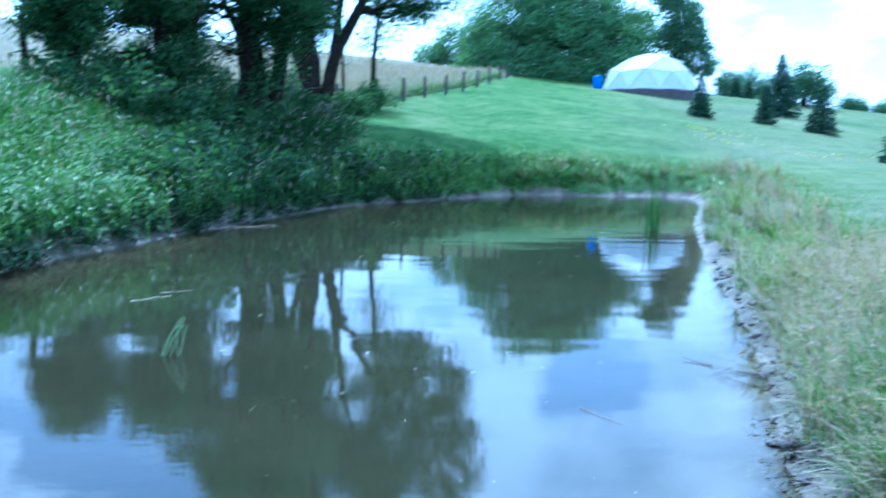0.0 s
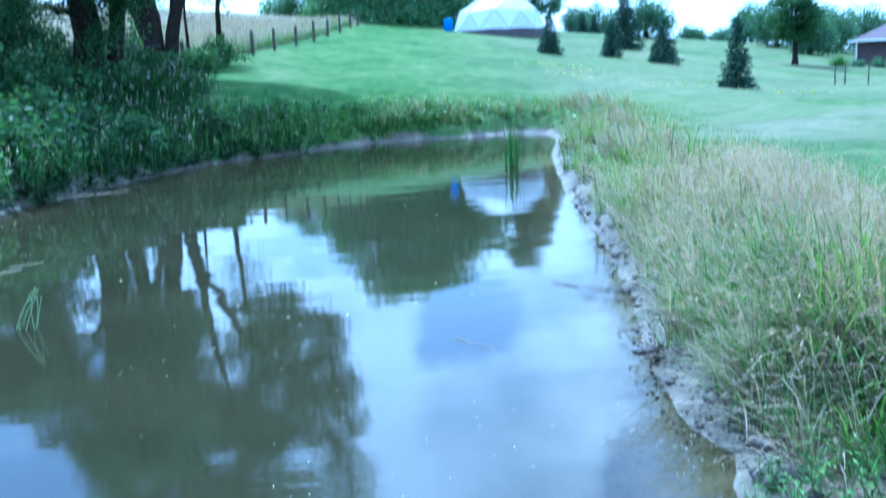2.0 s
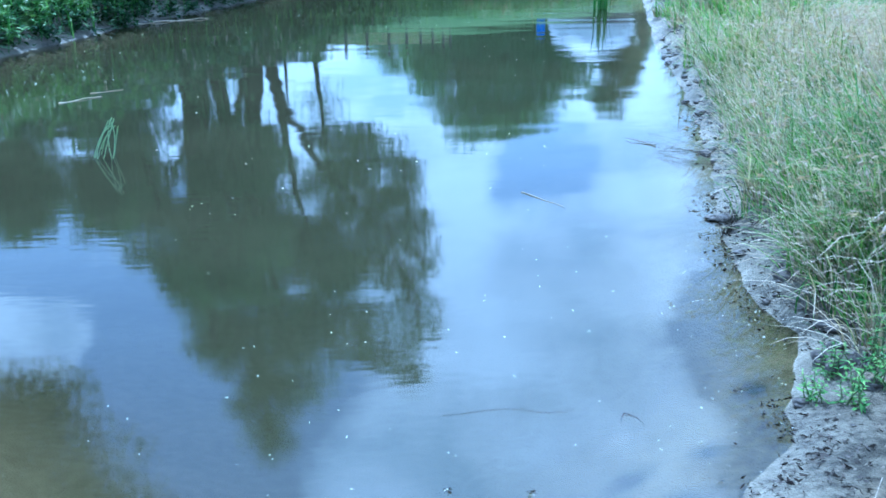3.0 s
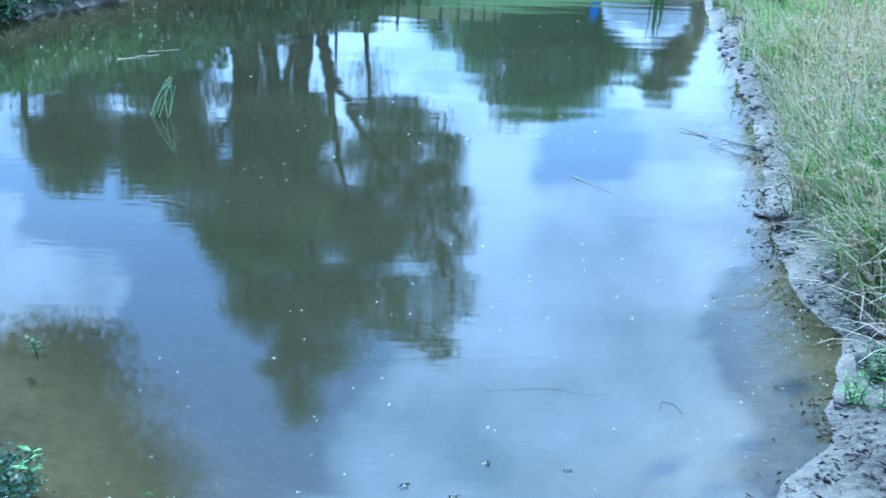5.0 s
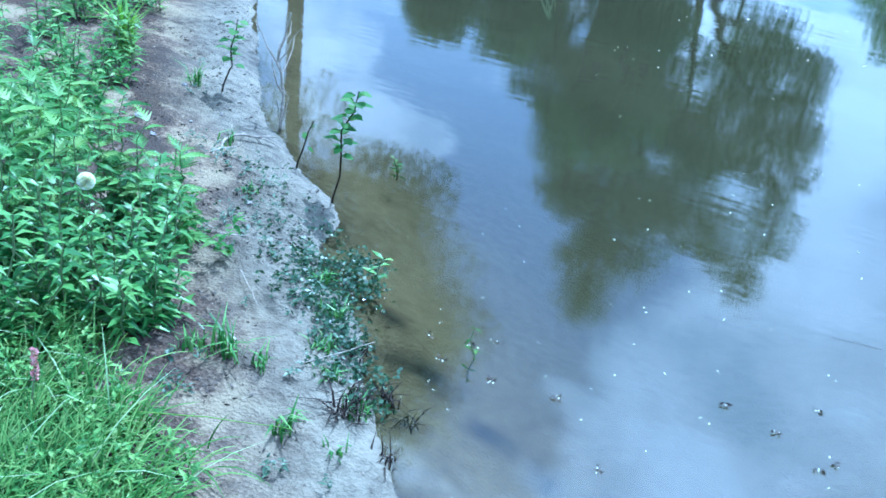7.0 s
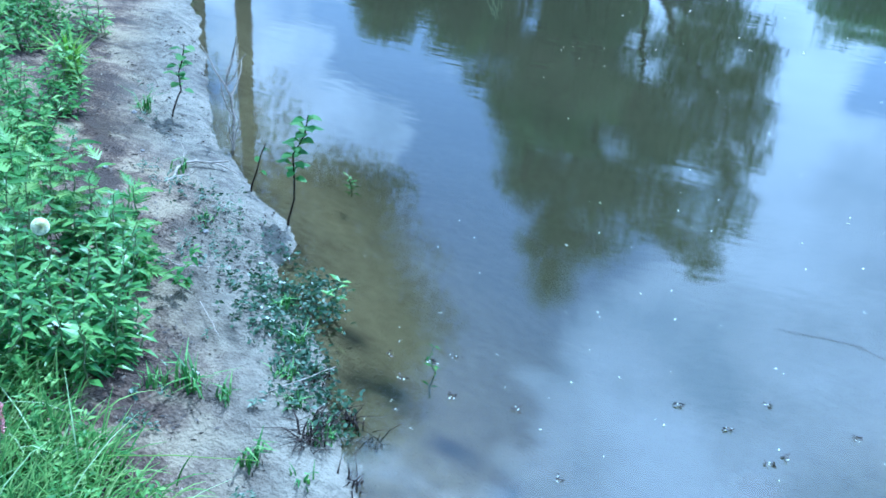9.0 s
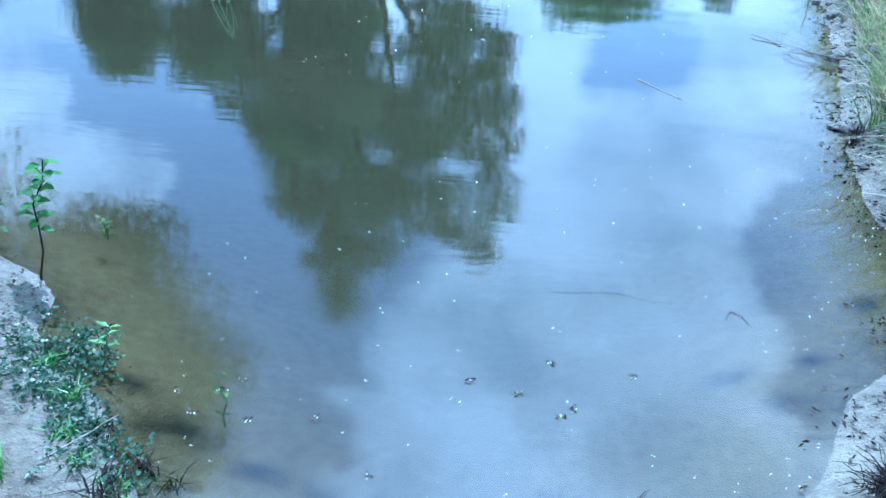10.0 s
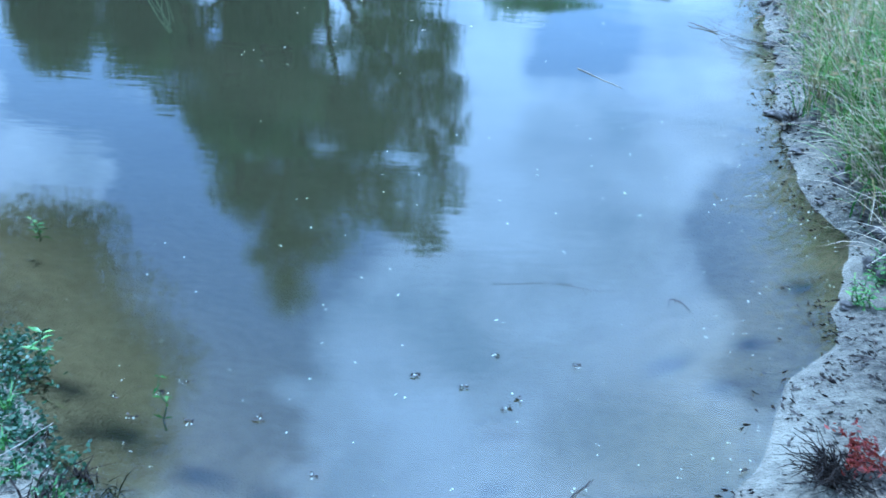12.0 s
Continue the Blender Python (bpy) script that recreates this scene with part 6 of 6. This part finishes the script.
def near_right():
    rng = np.random.default_rng(32)
    for q, (x, y, h) in enumerate([(1.72, 3.02, .1), (1.82, 2.95, .13), (1.9, 3.1, .16), (2.0, 3.0, .18), (2.05, 3.2, .2), (1.86, 3.22, .14), (2.12, 2.88, .16), (1.95, 2.8, .1), (2.2, 3.05, .2), (1.85, 2.55, .07), (2.3, 2.75, .16)]):
        herb(350 + q, x, y, h, 6, 0.045, "low green leafy weed on the bank mud", M_LUSH, "low weeds on the bank", 6)
    # clods broken from the bank
    spots, d = scatter(rng, 1900, 1.2, 5, 3.0, 14, lambda x, y, d: step(d, -0.05, 0.05) * (1 - step(d, 0.3, 0.5)) * (x > 1))
    for q, (x, y, z) in enumerate(spots[:300]):
        lump("mud_clod", 500 + q % 12, x, y, max(z, 0) + 0.005, 0.015 + 0.06 * rng.uniform(0, 1) ** 2, M_CLOD, "rough wet clod of grey mud at the water edge", "mud clod", "mud clods along the bank", 0.38)
    for q in range(3):
        tuft(70 + q, 2.1 + 0.05 * q, 5.05 + 0.06 * q, 0.1, 26, "dark mass of wet dead grass at the water edge", M_DARKSTICK, 0.005, 1.4, "dead grass at the edge")
    for q in range(8):
        a = rng.uniform(0, 6.3)
        stick("fallen_twig", [(2.62 + rng.normal(0, .12), 6.8 + rng.normal(0, .1), .06), (2.4 + rng.normal(0, .1), 7.1 + rng.normal(0, .12), .03), (2.2 + rng.normal(0, .22), 7.35 + rng.normal(0, .3), 0.005)],
              0.0016, M_DARKSTICK, "dark thin twig reaching from the bank over the water", 5, 600 + q, 0.25, group="twigs in the water")
    stick("floating_straw", [(2.3, 7.3, .012), (2.12, 7.55, .012)], 0.006, M_STICK, "pale bleached stick floating beside the twigs", 2, 9, 0.08)
    # red-tinged plant and dark dead stems on the mud
    plant = thing("red_weed", (1.24, 2.02, on_ground(1.24, 2.02)), "withered weed with dark stems and red leaves", "plant")
    for _ in range(120):
        a, reach = rng.normal(math.pi, 1.3), rng.uniform(0.05, 0.2)
        tip = (math.cos(a) * reach, math.sin(a) * reach * 0.8, rng.uniform(0.01, 0.07))
        piece("stem", *tube(bend(rng, (rng.normal(0, .03), rng.normal(0, .03), -0.01), tip, 5, 0.1, 0.02), np.linspace(0.0028, 0.001, 5), 4), M_ROT, plant)
    red = foliage("red_leaves", [(0.05, 0.01, 0.009), (0.13, 0.024, 0.02), (0.22, 0.05, 0.036)], 0.3)
    v, f = leaf_quads(rng, rng.normal(0, 0.032, (44, 3)) * (1.0, 1.5, 0.6) + (0.05, 0.03, 0.06), 0.014, 7, 0.011, 0.6, 0.35)
    piece("leaves", v, f, red, plant, "red withered leaves")
    stick("root", [(1.35, 2.05, .12), (1.5, 2.2, .14), (1.62, 2.36, .16)], 0.003, M_STICK, "pale root lying across the mud")


def on_the_water():
    rng = np.random.default_rng(33)
    # drooping sedge in open water
    sedge = thing("drooping_sedge", (-2.15, 7.35, 0), "pale green sedge bent over into the water", "water plant")
    for q in range(9):
        top = np.array([0.06 + rng.normal(0, .02), rng.normal(0, .02), 0.32 - q * 0.012])
        foot = np.array([rng.uniform(-0.12, 0.06), rng.uniform(-0.12, 0.08), -0.01])
        mid = (top + foot) / 2 + (0.04 * rng.normal(), 0.03, 0.06)
        s = np.linspace(0, 1, 7)[:, None]
        line = (1 - s) ** 2 * top + 2 * s * (1 - s) * mid + s * s * foot
        piece("blade", *tube(line, np.linspace(0.0045, 0.003, 7), 5), M_PALE, sedge, smooth=True)
    for pts, r in (([(-3.35, 9.74, .006), (-3.02, 10.1, .006)], .008), ([(-4.6, 17.7, .008), (-4.0, 18.2, .008), (-3.45, 18.55, .008)], .014), ([(-4.43, 7.39, .004), (-4.0, 8.09, .004)], .006),
                   ([(-4.3, 7.2, .004), (-4.0, 7.6, .004)], .006), ([(1.02, 6.05, .003), (1.25, 5.68, .003)], .003), ([(-3.2, 10.3, .004), (-2.9, 10.5, .004)], .007)):
        stick("floating_straw", pts, r, M_STRAW, "pale straw stalk floating on the pond", 0, int(r * 1000), group="straws on the water")
    stick("water_weed", [(0.32, 3.09, .002), (0.57, 3.13, .002), (0.72, 3.08, .002), (0.82, 3.1, .002)], 0.0007, M_DARKSTICK, "thin filament of brown-green weed at the surface", 4, 3, 0.1, "water plant")
    stick("floating_twig", [(0.98, 3.0, .003), (1.0, 3.06, .004), (1.04, 3.04, .004), (1.06, 2.97, .003)], 0.0022, M_DARKSTICK, "bent dark twig floating on the water", 0, 5)
    stick("floating_twig", [(0.45, 1.9, .003), (0.55, 2.02, .003)], 0.003, M_DARKSTICK, "thin dark twig floating on the water", 2, 6, 0.05)
    # dark bits with pale seeds, then loose seeds
    spots = [(-0.61, 2.17), (-0.41, 2.21), (0.2, 2.43), (0.31, 2.61), (0.58, 2.57), (0.04, 2.47), (-0.22, 1.98), (0.38, 2.38), (-0.85, 2.28), (-0.73, 2.3), (-0.78, 2.18), (-0.66, 2.36), (1.5, 3.2), (0.33, 2.33), (1.0, 2.1)]
    for q, (x, y) in enumerate(spots):
        bit = thing("floating_debris", (x, y, 0.002), "dark scrap of leaf with pale seeds afloat", "debris", "debris on the water")
        v, f = leaf_quads(rng, [(0, 0, 0.003)], (0.01, 0.01, 0.002), 5, 0.0095, 0.25, 0.4)
        piece("scrap", v, f, M_DARKSTICK, bit)
        v, f = leaf_quads(rng, [(0.0, -0.01, 0.006)], (0.007, 0.006, 0.002), 3, 0.0034, 0.8, 0.8)
        piece("seeds", v, f, M_PUFF, bit, "white seeds")
    n = 190
    x, y = rng.uniform(-1.2, 2.0, n), 1.6 + rng.exponential(1.6, n)
    d = shore_distance(x, y)
    keep = d < -0.03
    c = np.stack([x[keep], y[keep], np.full(keep.sum(), 0.003)], 1)
    drift, d = scatter(rng, 2600, 0.2, 2.1, 1.5, 5.0, lambda x, y, d: step(d, -0.55, -0.1) * (1 - step(d, -0.02, 0.02)) * 0.25)
    c = np.concatenate([c, drift * (1, 1, 0) + (0, 0, 0.003)])
    far = np.stack([rng.uniform(-4.5, 4, 90), rng.uniform(6, 22, 90), np.full(90, 0.004)], 1)
    far = far[shore_distance(far[:, 0], far[:, 1]) < -0.4]
    v1, f1 = leaf_quads(rng, c, (0.004, 0.004, 0.0008), 2, 0.0028, 0.6, 0.8)
    v2, f2 = leaf_quads(rng, far, (0.01, 0.01, 0.001), 2, 0.006, 0.4, 0.7)
    v, f = join([(v1, f1), (v2, f2)])
    stuff("floating_seeds", v, f, M_PUFF, "tiny white seeds dotted over the water", "seeds")


near_left()
near_right()
on_the_water()
